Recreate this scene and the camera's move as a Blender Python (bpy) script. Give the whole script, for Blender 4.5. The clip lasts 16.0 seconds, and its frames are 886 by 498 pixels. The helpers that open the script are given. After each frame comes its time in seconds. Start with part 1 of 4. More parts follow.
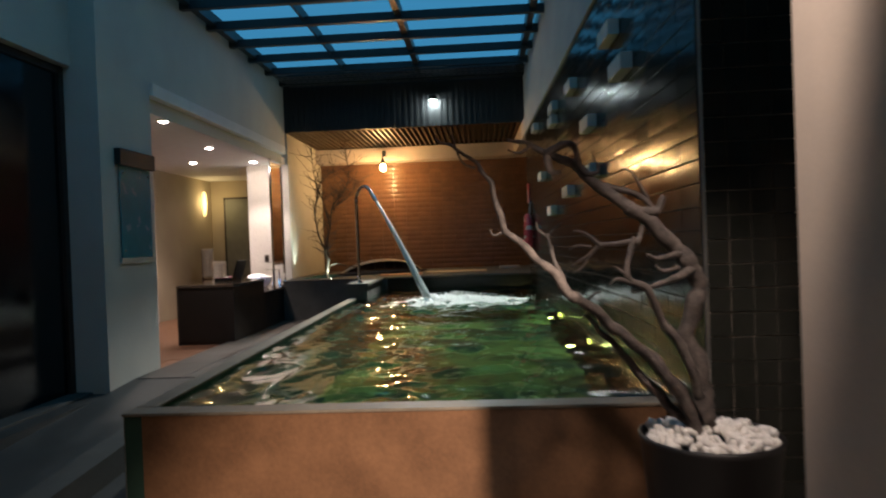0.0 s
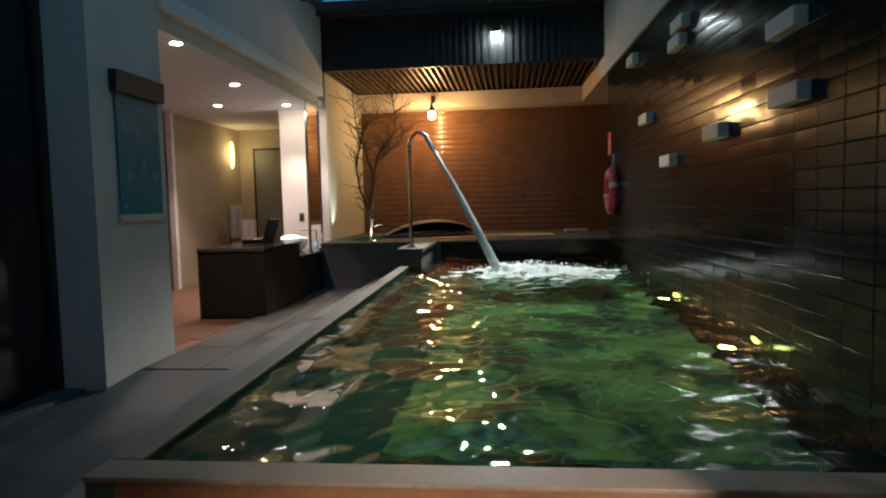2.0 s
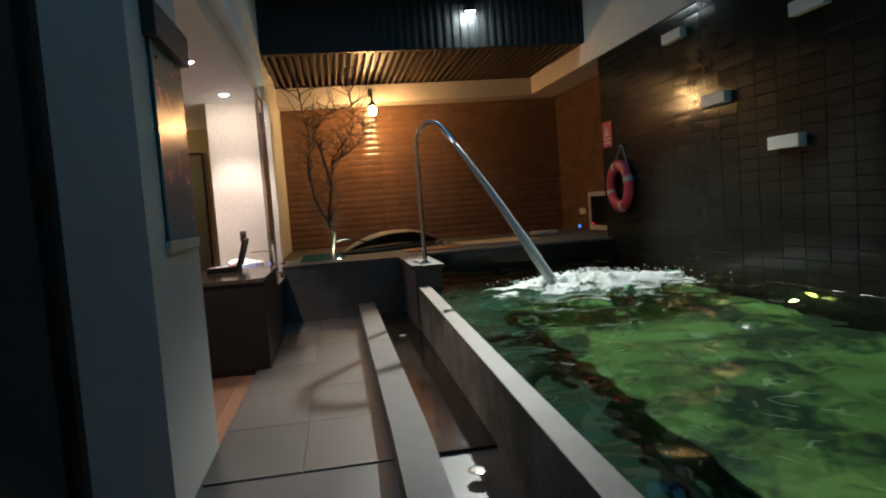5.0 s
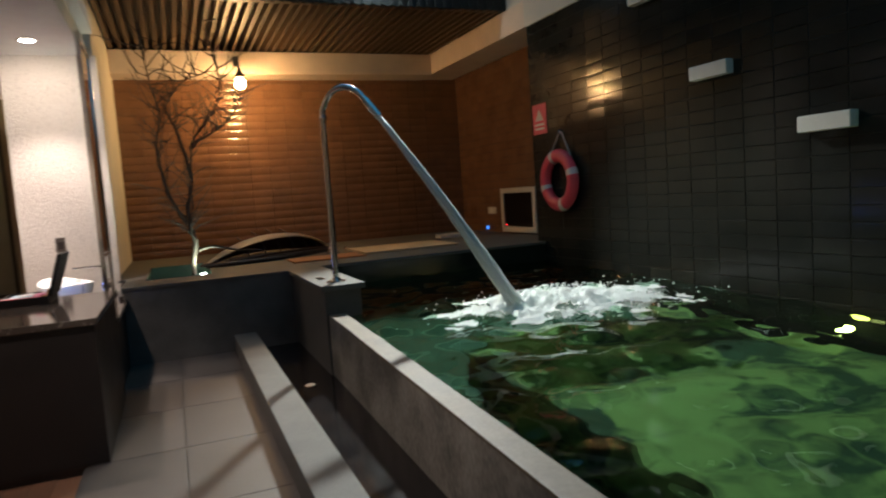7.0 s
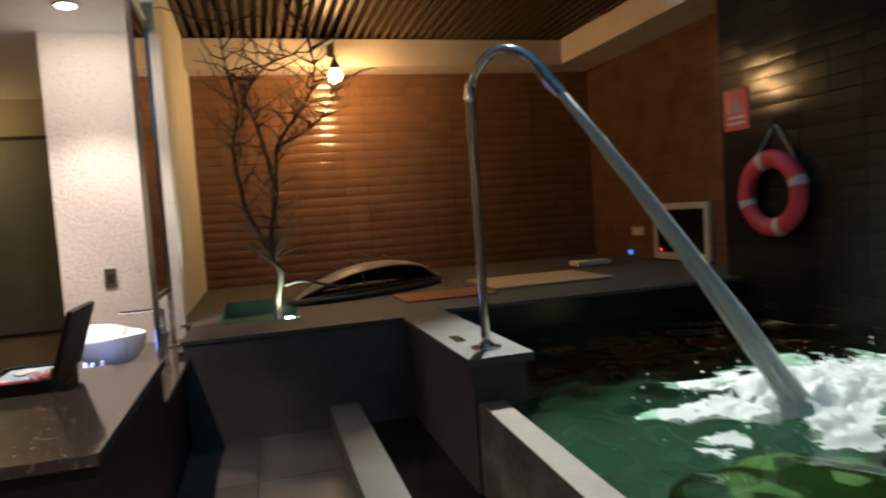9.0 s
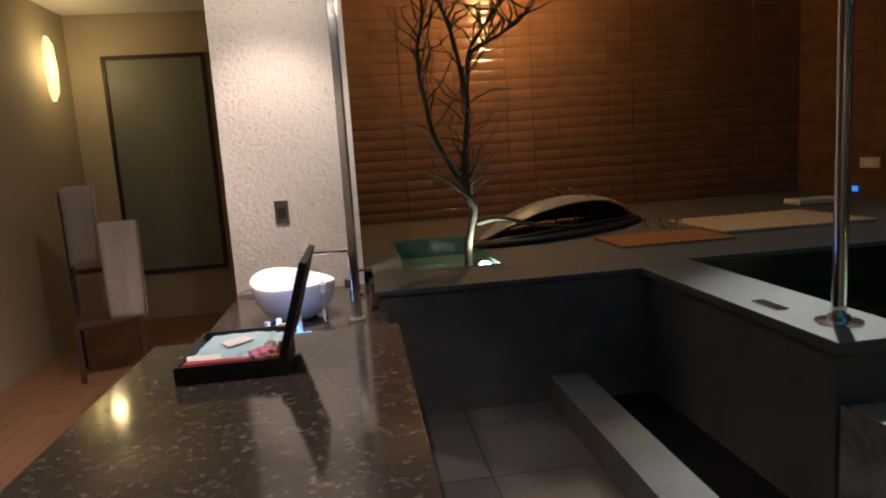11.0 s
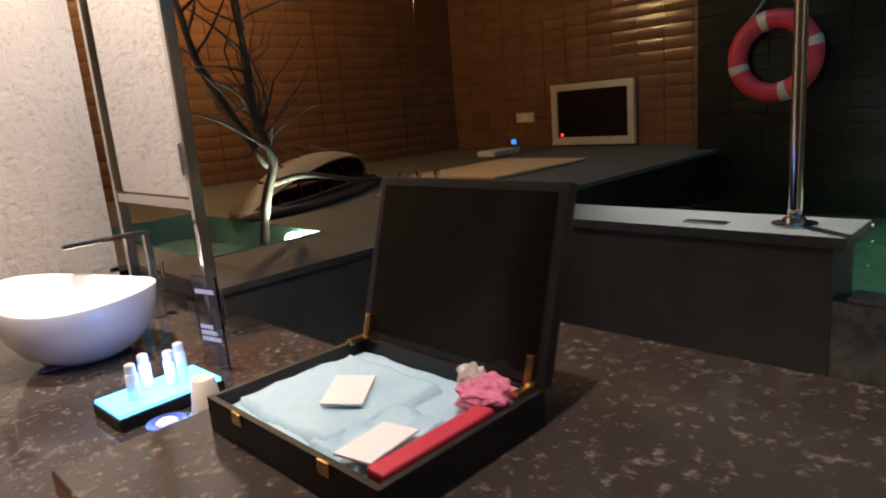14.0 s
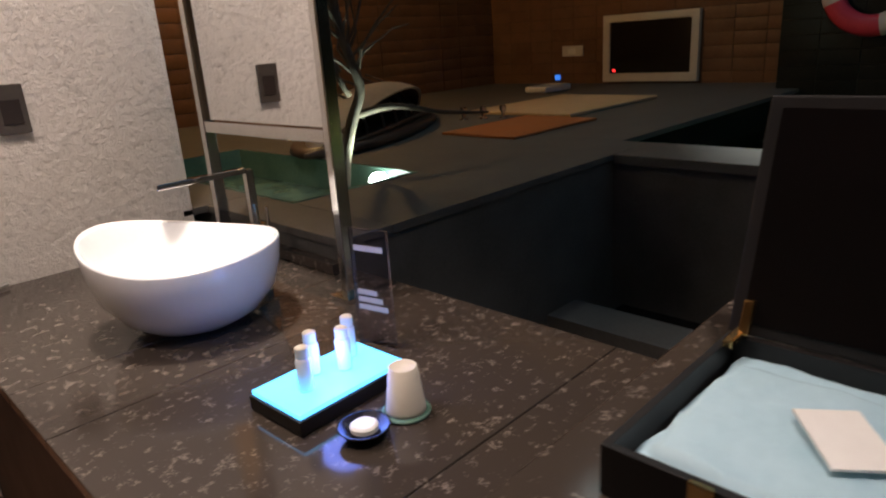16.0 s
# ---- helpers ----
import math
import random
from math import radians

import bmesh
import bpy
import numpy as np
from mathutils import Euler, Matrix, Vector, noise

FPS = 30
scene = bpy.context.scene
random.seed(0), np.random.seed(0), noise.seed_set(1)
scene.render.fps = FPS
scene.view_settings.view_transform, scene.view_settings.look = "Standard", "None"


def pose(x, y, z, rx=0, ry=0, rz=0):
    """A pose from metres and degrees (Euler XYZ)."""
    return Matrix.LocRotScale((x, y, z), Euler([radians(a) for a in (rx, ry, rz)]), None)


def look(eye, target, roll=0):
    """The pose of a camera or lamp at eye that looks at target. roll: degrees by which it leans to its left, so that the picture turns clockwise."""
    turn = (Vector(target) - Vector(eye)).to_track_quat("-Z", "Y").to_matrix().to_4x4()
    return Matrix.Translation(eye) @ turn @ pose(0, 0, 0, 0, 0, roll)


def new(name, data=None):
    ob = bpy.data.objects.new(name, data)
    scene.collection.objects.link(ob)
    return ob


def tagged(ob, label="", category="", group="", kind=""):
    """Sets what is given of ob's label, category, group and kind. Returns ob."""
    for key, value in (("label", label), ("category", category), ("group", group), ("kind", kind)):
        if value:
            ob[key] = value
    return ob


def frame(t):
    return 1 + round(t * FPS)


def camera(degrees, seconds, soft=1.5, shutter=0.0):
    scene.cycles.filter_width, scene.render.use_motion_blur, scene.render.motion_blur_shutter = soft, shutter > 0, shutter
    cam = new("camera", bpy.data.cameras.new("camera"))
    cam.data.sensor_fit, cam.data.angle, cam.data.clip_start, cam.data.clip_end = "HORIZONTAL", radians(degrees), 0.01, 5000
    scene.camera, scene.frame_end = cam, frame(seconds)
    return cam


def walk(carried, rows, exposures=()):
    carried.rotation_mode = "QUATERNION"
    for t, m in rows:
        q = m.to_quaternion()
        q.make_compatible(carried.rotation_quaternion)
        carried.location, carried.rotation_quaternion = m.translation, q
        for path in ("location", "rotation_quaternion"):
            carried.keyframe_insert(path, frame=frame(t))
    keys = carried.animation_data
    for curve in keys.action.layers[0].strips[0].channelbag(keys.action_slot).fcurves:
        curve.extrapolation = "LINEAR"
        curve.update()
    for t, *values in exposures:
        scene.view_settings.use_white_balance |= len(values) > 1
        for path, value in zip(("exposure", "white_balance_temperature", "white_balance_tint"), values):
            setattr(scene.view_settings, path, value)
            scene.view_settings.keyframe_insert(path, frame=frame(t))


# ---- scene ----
cam = camera(68.6, 16.0, soft=2.0, shutter=0.4)

PATH = [
    (0, (0.364, -1.615, 1.451), (0.246, 0.381, 1.429), -2.1),
    (0.5, (0.273, -1.12, 1.447), (0.046, 0.867, 1.479), -1.7),
    (1, (0.163, -0.669, 1.459), (-0.048, 1.32, 1.425), -0.3),
    (1.5, (-0.062, -0.305, 1.449), (-0.238, 1.682, 1.304), -3.7),
    (2, (-0.313, 0.111, 1.434), (-0.52, 2.095, 1.293), -1.4),
    (2.5, (-0.767, 0.358, 1.424), (-0.858, 2.347, 1.234), -2.0),
    (3, (-1.255, 0.619, 1.417), (-1.338, 2.612, 1.277), -3.1),
    (3.5, (-1.768, 0.832, 1.431), (-1.647, 2.824, 1.308), -4.4),
    (4, (-2.049, 1.056, 1.447), (-1.821, 3.032, 1.237), -3.9),
    (4.5, (-2.489, 1.362, 1.471), (-2.209, 3.337, 1.329), -4.3),
    (7, (-2.947, 3.834, 1.504), (-2.192, 5.678, 1.331), -4.0),
    (7.5, (-2.909, 4.341, 1.559), (-1.956, 6.094, 1.416), -5.6),
    (8, (-2.889, 4.921, 1.57), (-2.031, 6.725, 1.485), -2.3),
    (8.5, (-2.922, 5.405, 1.592), (-2.095, 7.221, 1.451), -3.2),
    (9, (-2.886, 5.867, 1.588), (-2.348, 7.79, 1.472), -3.9),
    (9.5, (-2.945, 6.211, 1.597), (-2.638, 8.183, 1.472), -1.8),
    (10, (-3.102, 6.57, 1.612), (-2.903, 8.548, 1.385), -3.4),
    (12.5, (-4.156, 7.667, 1.42), (-3.568, 9.546, 1.07), -6.4),
    (13, (-4.316, 8.006, 1.396), (-3.481, 9.782, 1.008), -7.1),
    (13.5, (-4.418, 8.273, 1.385), (-3.231, 9.827, 0.963), -5.7),
    (14, (-4.488, 8.463, 1.389), (-3.118, 9.854, 0.957), -4.8),
    (14.5, (-4.47, 8.621, 1.382), (-3.136, 10.056, 0.982), -3.5),
    (15, (-4.418, 8.762, 1.356), (-3.182, 10.252, 0.855), -3.9),
    (15.2, (-4.425, 8.81, 1.339), (-3.169, 10.271, 0.805), -4.2),
    (15.5, (-4.487, 8.945, 1.364), (-3.169, 10.351, 0.832), -2.9),
    (16, (-4.578, 9.117, 1.357), (-3.231, 10.464, 0.748), -3.8),
]
walk(cam, [(t, look(e, g, r)) for t, e, g, r in PATH],
     [(0.0, 0.15), (3.0, 0.15), (7.0, 0.05), (9.0, 0.0), (10.0, -0.4), (12.5, 0.0), (14.5, 0.15), (15.3, 0.0), (16.0, -0.45)])

# ---- world and lights ----
world = bpy.data.worlds.new("dusk")
scene.world = world
world.use_nodes = True
bg = world.node_tree.nodes["Background"]
bg.inputs[0].default_value = (0.03, 0.165, 0.31, 1)
bg.inputs[1].default_value = 1.25


def lamp(name, kind, m, power, color, **more):
    d = bpy.data.lights.new(name, kind)
    d.energy, d.color = power, color
    if "size" in more:
        if kind == "AREA":
            d.size = more["size"]
        else:
            d.shadow_soft_size = more["size"]
    if kind == "SPOT":
        d.spot_size, d.spot_blend = radians(more.get("cone", 90)), more.get("blend", 0.6)
    ob = new(name, d)
    ob.matrix_world = m
    return ob


COOL = (0.95, 1.0, 0.96)
lamp("flood_light", "SPOT", look((-0.49, 11.18, 4.30), (-0.5, 8.45, 0.9)), 1700, COOL, size=0.06, cone=66, blend=0.6)
lamp("wall_light", "POINT", pose(-1.885, 13.60, 3.10), 75, (1, 0.58, 0.24), size=0.05)
DOWN = ((-3.70, 6.62), (-4.08, 8.92), (-4.02, 10.84), (-5.12, 10.62))
for dx, dy in DOWN:
    lamp("down_light", "SPOT", pose(dx, dy, 3.10), 135, (1, 0.80, 0.71), size=0.04, cone=88, blend=0.5)
lamp("basin_light", "SPOT", pose(-3.95, 10.80, 3.10), 260, (1, 0.90, 0.82), size=0.03, cone=24, blend=0.4)
# No fitting here: fill added to brighten the white stub wall.
lamp("stub_wall_fill", "SPOT", look((-4.05, 10.55, 3.10), (-4.05, 11.5, 1.6)), 38, (1, 0.80, 0.66), size=0.04, cone=140, blend=0.6)
lamp("planter_light", "SPOT", look((-2.70, 11.38, 0.83), (-2.82, 11.75, 1.9)), 40, (0.75, 1, 0.86), size=0.03, cone=110, blend=0.8)
# Added beside the planter uplight to carry its glow up the jamb.
lamp("jamb_fill", "SPOT", look((-3.38, 11.80, 0.87), (-3.60, 11.9, 2.4)), 34, (0.85, 1, 0.88), size=0.03, cone=70, blend=0.8)
# Warm light for the soft glow on the far room wall.
lamp("wall_glow_light", "POINT", pose(-6.05, 13.6, 2.6), 9, (1, 0.75, 0.35), size=0.06)
for py in (4.85, 6.85):
    lamp("pool_light", "POINT", pose(1.2, py, 0.10), 3, (1, 0.85, 0.3), size=0.05)
# Invisible fill added in the water to make the bench show green.
lamp("pool_bed_fill", "AREA", look((0.1, 6.2, 0.2), (0.1, 6.2, -1)), 1.5, (0.7, 1, 0.62), size=2.2)
lamp("tray_light", "POINT", pose(-3.93, 10.08, 0.80), 2.2, (0.14, 0.24, 1), size=0.06)
# Added fill without a fitting, brightens the cream column.
lamp("column_fill", "SPOT", look((2.15, -2.7, 3.0), (1.62, -0.6, 1.25)), 2300, (1, 0.80, 0.66), size=0.05, cone=52, blend=0.45)
# Added fill from an unseen source above, lifts the pot and driftwood.
lamp("pot_fill", "SPOT", look((1.0, -0.3, 3.38), (1.36, 1.28, 0.8)), 330, (1, 0.82, 0.72), size=0.10, cone=36, blend=0.8)
# Second unseen fill, added to warm the left of the pool front.
lamp("pool_front_fill", "SPOT", look((-1.1, 0.3, 3.38), (-1.0, 2.3, 0.0)), 30, (1, 0.74, 0.55), size=0.10, cone=80, blend=0.9)


# ---- materials ----
def mat(name, c1, c2=None, rough=0.5, metal=0.0, scale=6.0, fine=60.0, bump=0.1, rvar=0.1, contrast=0.5, mid=0.72, tile=0.0, emit=None, power=0.0, trans=0.0, ior=1.45, coat=0.0):
    """A surface with stains at one scale, grain at another, fine relief and a varied gloss."""
    m = bpy.data.materials.new(name)
    m.use_nodes = True
    t = m.node_tree
    b = t.nodes["Principled BSDF"]
    c2 = c2 or tuple(v * 0.6 for v in c1)
    co = t.nodes.new("ShaderNodeTexCoord")
    geo = t.nodes.new("ShaderNodeNewGeometry")
    n1 = t.nodes.new("ShaderNodeTexNoise")
    n1.inputs["Scale"].default_value, n1.inputs["Detail"].default_value = scale, 6
    n2 = t.nodes.new("ShaderNodeTexNoise")
    n2.inputs["Scale"].default_value, n2.inputs["Detail"].default_value = fine, 4
    t.links.new(geo.outputs["Position"], n1.inputs["Vector"])
    t.links.new(geo.outputs["Position"], n2.inputs["Vector"])
    add = t.nodes.new("ShaderNodeMath")
    add.operation = "MULTIPLY_ADD"
    t.links.new(n2.outputs["Fac"], add.inputs[0])
    add.inputs[1].default_value = 0.45
    t.links.new(n1.outputs["Fac"], add.inputs[2])
    last = add.outputs[0]
    if tile:
        isl = t.nodes.new("ShaderNodeMath")
        isl.operation = "MULTIPLY_ADD"
        oi = t.nodes.new("ShaderNodeObjectInfo")
        both = t.nodes.new("ShaderNodeMath")
        both.operation = "ADD"
        t.links.new(geo.outputs["Random Per Island"], both.inputs[0])
        t.links.new(oi.outputs["Random"], both.inputs[1])
        t.links.new(both.outputs[0], isl.inputs[0])
        isl.inputs[1].default_value = tile
        t.links.new(last, isl.inputs[2])
        last = isl.outputs[0]
    ramp = t.nodes.new("ShaderNodeMapRange")
    ramp.inputs["From Min"].default_value = mid - contrast * 0.5 + tile * 0.5
    ramp.inputs["From Max"].default_value = mid + contrast * 0.5 + tile * 1.0
    t.links.new(last, ramp.inputs["Value"])
    mix = t.nodes.new("ShaderNodeMix")
    mix.data_type = "RGBA"
    mix.inputs["A"].default_value, mix.inputs["B"].default_value = (*c2, 1), (*c1, 1)
    t.links.new(ramp.outputs["Result"], mix.inputs["Factor"])
    t.links.new(mix.outputs["Result"], b.inputs["Base Color"])
    rr = t.nodes.new("ShaderNodeMapRange")
    rr.inputs["To Min"].default_value, rr.inputs["To Max"].default_value = max(0.02, rough - rvar), min(1, rough + rvar)
    t.links.new(n1.outputs["Fac"], rr.inputs["Value"])
    t.links.new(rr.outputs["Result"], b.inputs["Roughness"])
    if bump:
        bp = t.nodes.new("ShaderNodeBump")
        bp.inputs["Strength"].default_value, bp.inputs["Distance"].default_value = bump, 0.01
        t.links.new(add.outputs[0], bp.inputs["Height"])
        t.links.new(bp.outputs[0], b.inputs["Normal"])
    b.inputs["Metallic"].default_value = metal
    b.inputs["IOR"].default_value = ior
    b.inputs["Transmission Weight"].default_value = trans
    b.inputs["Coat Weight"].default_value = coat
    if emit:
        b.inputs["Emission Color"].default_value = (*emit, 1)
        b.inputs["Emission Strength"].default_value = power
    return m


PLASTER = mat("painted_plaster", (0.62, 0.59, 0.51), (0.52, 0.49, 0.43), 0.75, scale=1.5, bump=0.12)
WHITE = mat("white_plaster", (0.80, 0.76, 0.72), (0.70, 0.66, 0.62), 0.8, scale=2, fine=90, bump=0.15)
CEIL = mat("white_ceiling", (0.78, 0.75, 0.72), (0.72, 0.68, 0.66), 0.85, bump=0.03)
CREAM = mat("cream_column_paint", (0.68, 0.56, 0.46), (0.57, 0.47, 0.39), 0.7, scale=3, bump=0.1)
BEIGE = mat("beige_wall", (0.46, 0.39, 0.28), (0.40, 0.33, 0.24), 0.8, scale=2, bump=0.08)
TEXTURED = mat("textured_wallcovering", (0.74, 0.70, 0.64), (0.52, 0.485, 0.43), 0.75, scale=45, fine=150, bump=0.7, contrast=0.22, mid=0.54)
GREYTILE = mat("dark_glazed_tile", (0.019, 0.019, 0.0155), (0.012, 0.013, 0.011), 0.15, scale=5, fine=40, bump=0.05, rvar=0.06, tile=0.25, ior=1.27)
BROWNTILE = mat("brown_glazed_tile", (0.185, 0.094, 0.050), (0.115, 0.059, 0.033), 0.2, scale=4, fine=40, bump=0.06, rvar=0.08, tile=0.25)
GROUT = mat("pale_grout", (0.26, 0.22, 0.18), (0.18, 0.15, 0.12), 0.9)
DGROUT = mat("dark_grout", (0.06, 0.055, 0.045), (0.035, 0.032, 0.026), 0.8)
BGROUT = mat("brown_grout", (0.115, 0.062, 0.035), (0.08, 0.044, 0.026), 0.8)
STONE = mat("grey_stone", (0.105, 0.10, 0.09), (0.062, 0.059, 0.053), 0.68, scale=5, fine=80, bump=0.15)
RIMSTONE = mat("weathered_rim_stone", (0.22, 0.18, 0.13), (0.10, 0.075, 0.055), 0.6, scale=4, fine=50, bump=0.2, contrast=0.7)
FACING = mat("lime_stained_stone", (0.34, 0.32, 0.28), (0.10, 0.092, 0.08), 0.6, scale=2.6, fine=30, bump=0.2, contrast=0.45, mid=0.80)
FRONTSTONE = mat("stained_brown_stone", (0.26, 0.13, 0.065), (0.09, 0.045, 0.025), 0.35, scale=3, fine=40, bump=0.15, contrast=0.8)
DARKSTONE = mat("dark_floor_stone", (0.075, 0.074, 0.07), (0.042, 0.042, 0.04), 0.5, scale=4, fine=60, bump=0.1)
WALKSTONE = mat("pale_walkway_stone", (0.085, 0.074, 0.065), (0.05, 0.044, 0.039), 0.55, scale=4, fine=60, bump=0.1, tile=0.3)
GRANITE = mat("brown_black_granite", (0.29, 0.24, 0.20), (0.048, 0.038, 0.031), 0.1, scale=48, fine=190, bump=0.01, rvar=0.04, contrast=0.30, mid=0.955)
# Lacquer of bar, pot and boxes; also the darkness behind the doors.
BLACK = mat("black_lacquer_and_void", (0.009, 0.007, 0.0065), (0.006, 0.005, 0.005), 0.5, bump=0.03)
WOODFLOOR = mat("red_brown_wood_floor", (0.25, 0.125, 0.072), (0.15, 0.075, 0.045), 0.4, scale=5, fine=80, bump=0.1, tile=0.3)
SLATWOOD = mat("slat_wood", (0.075, 0.044, 0.023), (0.045, 0.026, 0.014), 0.5, scale=8, fine=90, bump=0.15)
STEELDARK = mat("dark_painted_steel", (0.025, 0.027, 0.028), (0.016, 0.017, 0.018), 0.45, bump=0.05)
CHROME = mat("brushed_steel", (0.72, 0.70, 0.67), (0.60, 0.58, 0.55), 0.14, metal=1.0, bump=0.02, rvar=0.05)
MIRROR = mat("mirror_silver", (0.88, 0.88, 0.87), (0.86, 0.86, 0.85), 0.02, metal=1.0, bump=0, rvar=0.01)
POOLTILE = mat("green_pool_tile", (0.025, 0.06, 0.04), (0.012, 0.03, 0.022), 0.9, scale=2, fine=30, bump=0.15, tile=0.3)
POOLBED = mat("pale_green_pool_bed", (0.15, 0.215, 0.075), (0.012, 0.032, 0.018), 0.9, scale=2.0, fine=9, bump=0.4, contrast=0.20)
BLOCKWHITE = mat("white_ceramic", (0.68, 0.64, 0.56), (0.58, 0.54, 0.47), 0.45, bump=0.06)
PORCELAIN = mat("white_porcelain", (0.86, 0.86, 0.86), (0.82, 0.82, 0.82), 0.1, bump=0, coat=0.4)
BARK = mat("driftwood_bark", (0.13, 0.104, 0.09), (0.025, 0.019, 0.017), 0.8, scale=18, fine=90, bump=0.7, contrast=0.5)
TWIG = mat("bare_twig_bark", (0.075, 0.05, 0.03), (0.035, 0.022, 0.014), 0.8, scale=20, fine=120, bump=0.4)
PEBBLE = mat("white_pebble", (0.72, 0.68, 0.64), (0.50, 0.47, 0.44), 0.6, scale=20, fine=120, bump=0.1, tile=0.4)
RED = mat("red_plastic", (0.62, 0.05, 0.085), (0.48, 0.035, 0.06), 0.45, bump=0.05)
BAND = mat("reflective_white_tape", (0.62, 0.55, 0.52), (0.52, 0.46, 0.44), 0.5, bump=0.03)
ROPE = mat("grey_rope", (0.45, 0.43, 0.40), (0.30, 0.29, 0.27), 0.85, bump=0.3)
TEAL = mat("teal_glass_panel", (0.03, 0.24, 0.28), (0.022, 0.19, 0.23), 0.25, bump=0.02)
DARKGLASS = mat("dark_tinted_glass", (0.012, 0.011, 0.012), (0.009, 0.008, 0.009), 0.15, bump=0.0)
DARKFRAME = mat("dark_wood_frame", (0.035, 0.025, 0.02), (0.02, 0.014, 0.012), 0.5, bump=0.08)
CLOTH = mat("white_towelling", (0.74, 0.69, 0.62), (0.62, 0.57, 0.51), 0.95, scale=30, fine=260, bump=0.5)
PANEL = mat("grey_green_panel", (0.20, 0.20, 0.165), (0.165, 0.165, 0.135), 0.5, bump=0.03)
CHAIRWOOD = mat("dark_chair_wood", (0.08, 0.045, 0.03), (0.045, 0.025, 0.018), 0.45, bump=0.1)
LINING = mat("pale_blue_satin", (0.48, 0.68, 0.78), (0.38, 0.58, 0.68), 0.5, scale=14, bump=0.2)
PAPER = mat("white_paper", (0.86, 0.86, 0.83), (0.80, 0.79, 0.76), 0.8, bump=0.02)
PINK = mat("pink_crinkled_foil", (0.80, 0.25, 0.38), (0.55, 0.12, 0.22), 0.35, scale=60, bump=0.5)
GOLD = mat("brass", (0.80, 0.52, 0.22), (0.62, 0.38, 0.15), 0.22, metal=1.0, bump=0.03)
GREENGLASS = mat("green_planter_glass", (0.16, 0.27, 0.21), (0.10, 0.19, 0.15), 0.12, bump=0.02)
SHELLWHITE = mat("pale_lacquered_shell", (0.62, 0.55, 0.46), (0.52, 0.45, 0.37), 0.35, bump=0.04)
SHELLBROWN = mat("brown_woven_lining", (0.10, 0.055, 0.035), (0.055, 0.03, 0.02), 0.5, scale=20, bump=0.2)
# Amber lamplight on the deck, put into a beige colour.
LAMPLIT_BEIGE = mat("beige_lamplight", (0.52, 0.37, 0.21), (0.42, 0.29, 0.16), 0.7, scale=14, bump=0.15)
# Wood with the orange of the lamplight mixed into its base colour.
ORANGELIT_WOOD = mat("orange_lit_wood", (0.42, 0.16, 0.06), (0.30, 0.11, 0.04), 0.4, bump=0.1)
SCREEN = mat("dark_screen", (0.006, 0.005, 0.005), (0.005, 0.004, 0.004), 0.15, bump=0)
TVFRAME = mat("pale_grey_frame", (0.55, 0.50, 0.42), (0.48, 0.43, 0.36), 0.4, bump=0.02)
OUTLETGREY = mat("brushed_outlet_plate", (0.16, 0.14, 0.12), (0.12, 0.105, 0.09), 0.35, metal=0.6, bump=0.02)
PAPERCUP = mat("paper_cup_white", (0.72, 0.66, 0.55), (0.66, 0.60, 0.50), 0.7, bump=0.02)


def glow(name, color, power):
    return mat(name, tuple(min(0.8, c) for c in color), None, 0.4, bump=0, emit=color, power=power)


BULB_COOL, BULB_WARM = glow("cool_lamp_glass", (0.85, 1, 1), 260), glow("warm_lamp_glass", (1, 0.62, 0.22), 130)
BULB_DOWN = glow("downlight_glass", (1, 0.90, 0.84), 60)
TRAYGLOW = glow("blue_lit_acrylic", (0.10, 0.50, 1.0), 4.0)
REDLED, BLUELED = glow("red_indicator", (1, 0.03, 0.03), 4), glow("blue_indicator", (0.05, 0.25, 1), 1.2)
POOLGLASS = glow("pool_lamp_glass", (1, 0.8, 0.15), 9)
# Emission that stands in for indirect light on the wall.
WALLGLOW = glow("amber_wall_glow", (1, 0.78, 0.36), 1.6)
PLANTERGLOW = glow("planter_lamp_glass", (0.85, 1, 0.92), 30)


def glass(name, color, rough=0.0, ior=1.45):
    m = bpy.data.materials.new(name)
    m.use_nodes = True
    b = m.node_tree.nodes["Principled BSDF"]
    b.inputs["Base Color"].default_value = (*color, 1)
    b.inputs["Roughness"].default_value = rough
    b.inputs["IOR"].default_value = ior
    b.inputs["Transmission Weight"].default_value = 1
    return m


def froth(name, color):
    """Aerated water: scatters light forwards and backwards."""
    m = bpy.data.materials.new(name)
    m.use_nodes = True
    t = m.node_tree
    out = t.nodes["Material Output"]
    d, tr = t.nodes.new("ShaderNodeBsdfDiffuse"), t.nodes.new("ShaderNodeBsdfTranslucent")
    gl, mx, my = t.nodes.new("ShaderNodeBsdfGlossy"), t.nodes.new("ShaderNodeMixShader"), t.nodes.new("ShaderNodeMixShader")
    n = t.nodes.new("ShaderNodeTexNoise")
    n.inputs["Scale"].default_value, n.inputs["Detail"].default_value = 45, 5
    bp = t.nodes.new("ShaderNodeBump")
    bp.inputs["Strength"].default_value, bp.inputs["Distance"].default_value = 0.6, 0.01
    t.links.new(n.outputs["Fac"], bp.inputs["Height"])
    for k in (d, tr, gl):
        k.inputs["Color"].default_value = (*color, 1)
        t.links.new(bp.outputs[0], k.inputs["Normal"])
    gl.inputs["Roughness"].default_value = 0.25
    mx.inputs[0].default_value, my.inputs[0].default_value = 0.5, 0.04
    t.links.new(d.outputs[0], mx.inputs[1])
    t.links.new(tr.outputs[0], mx.inputs[2])
    t.links.new(mx.outputs[0], my.inputs[1])
    t.links.new(gl.outputs[0], my.inputs[2])
    t.links.new(my.outputs[0], out.inputs["Surface"])
    return m


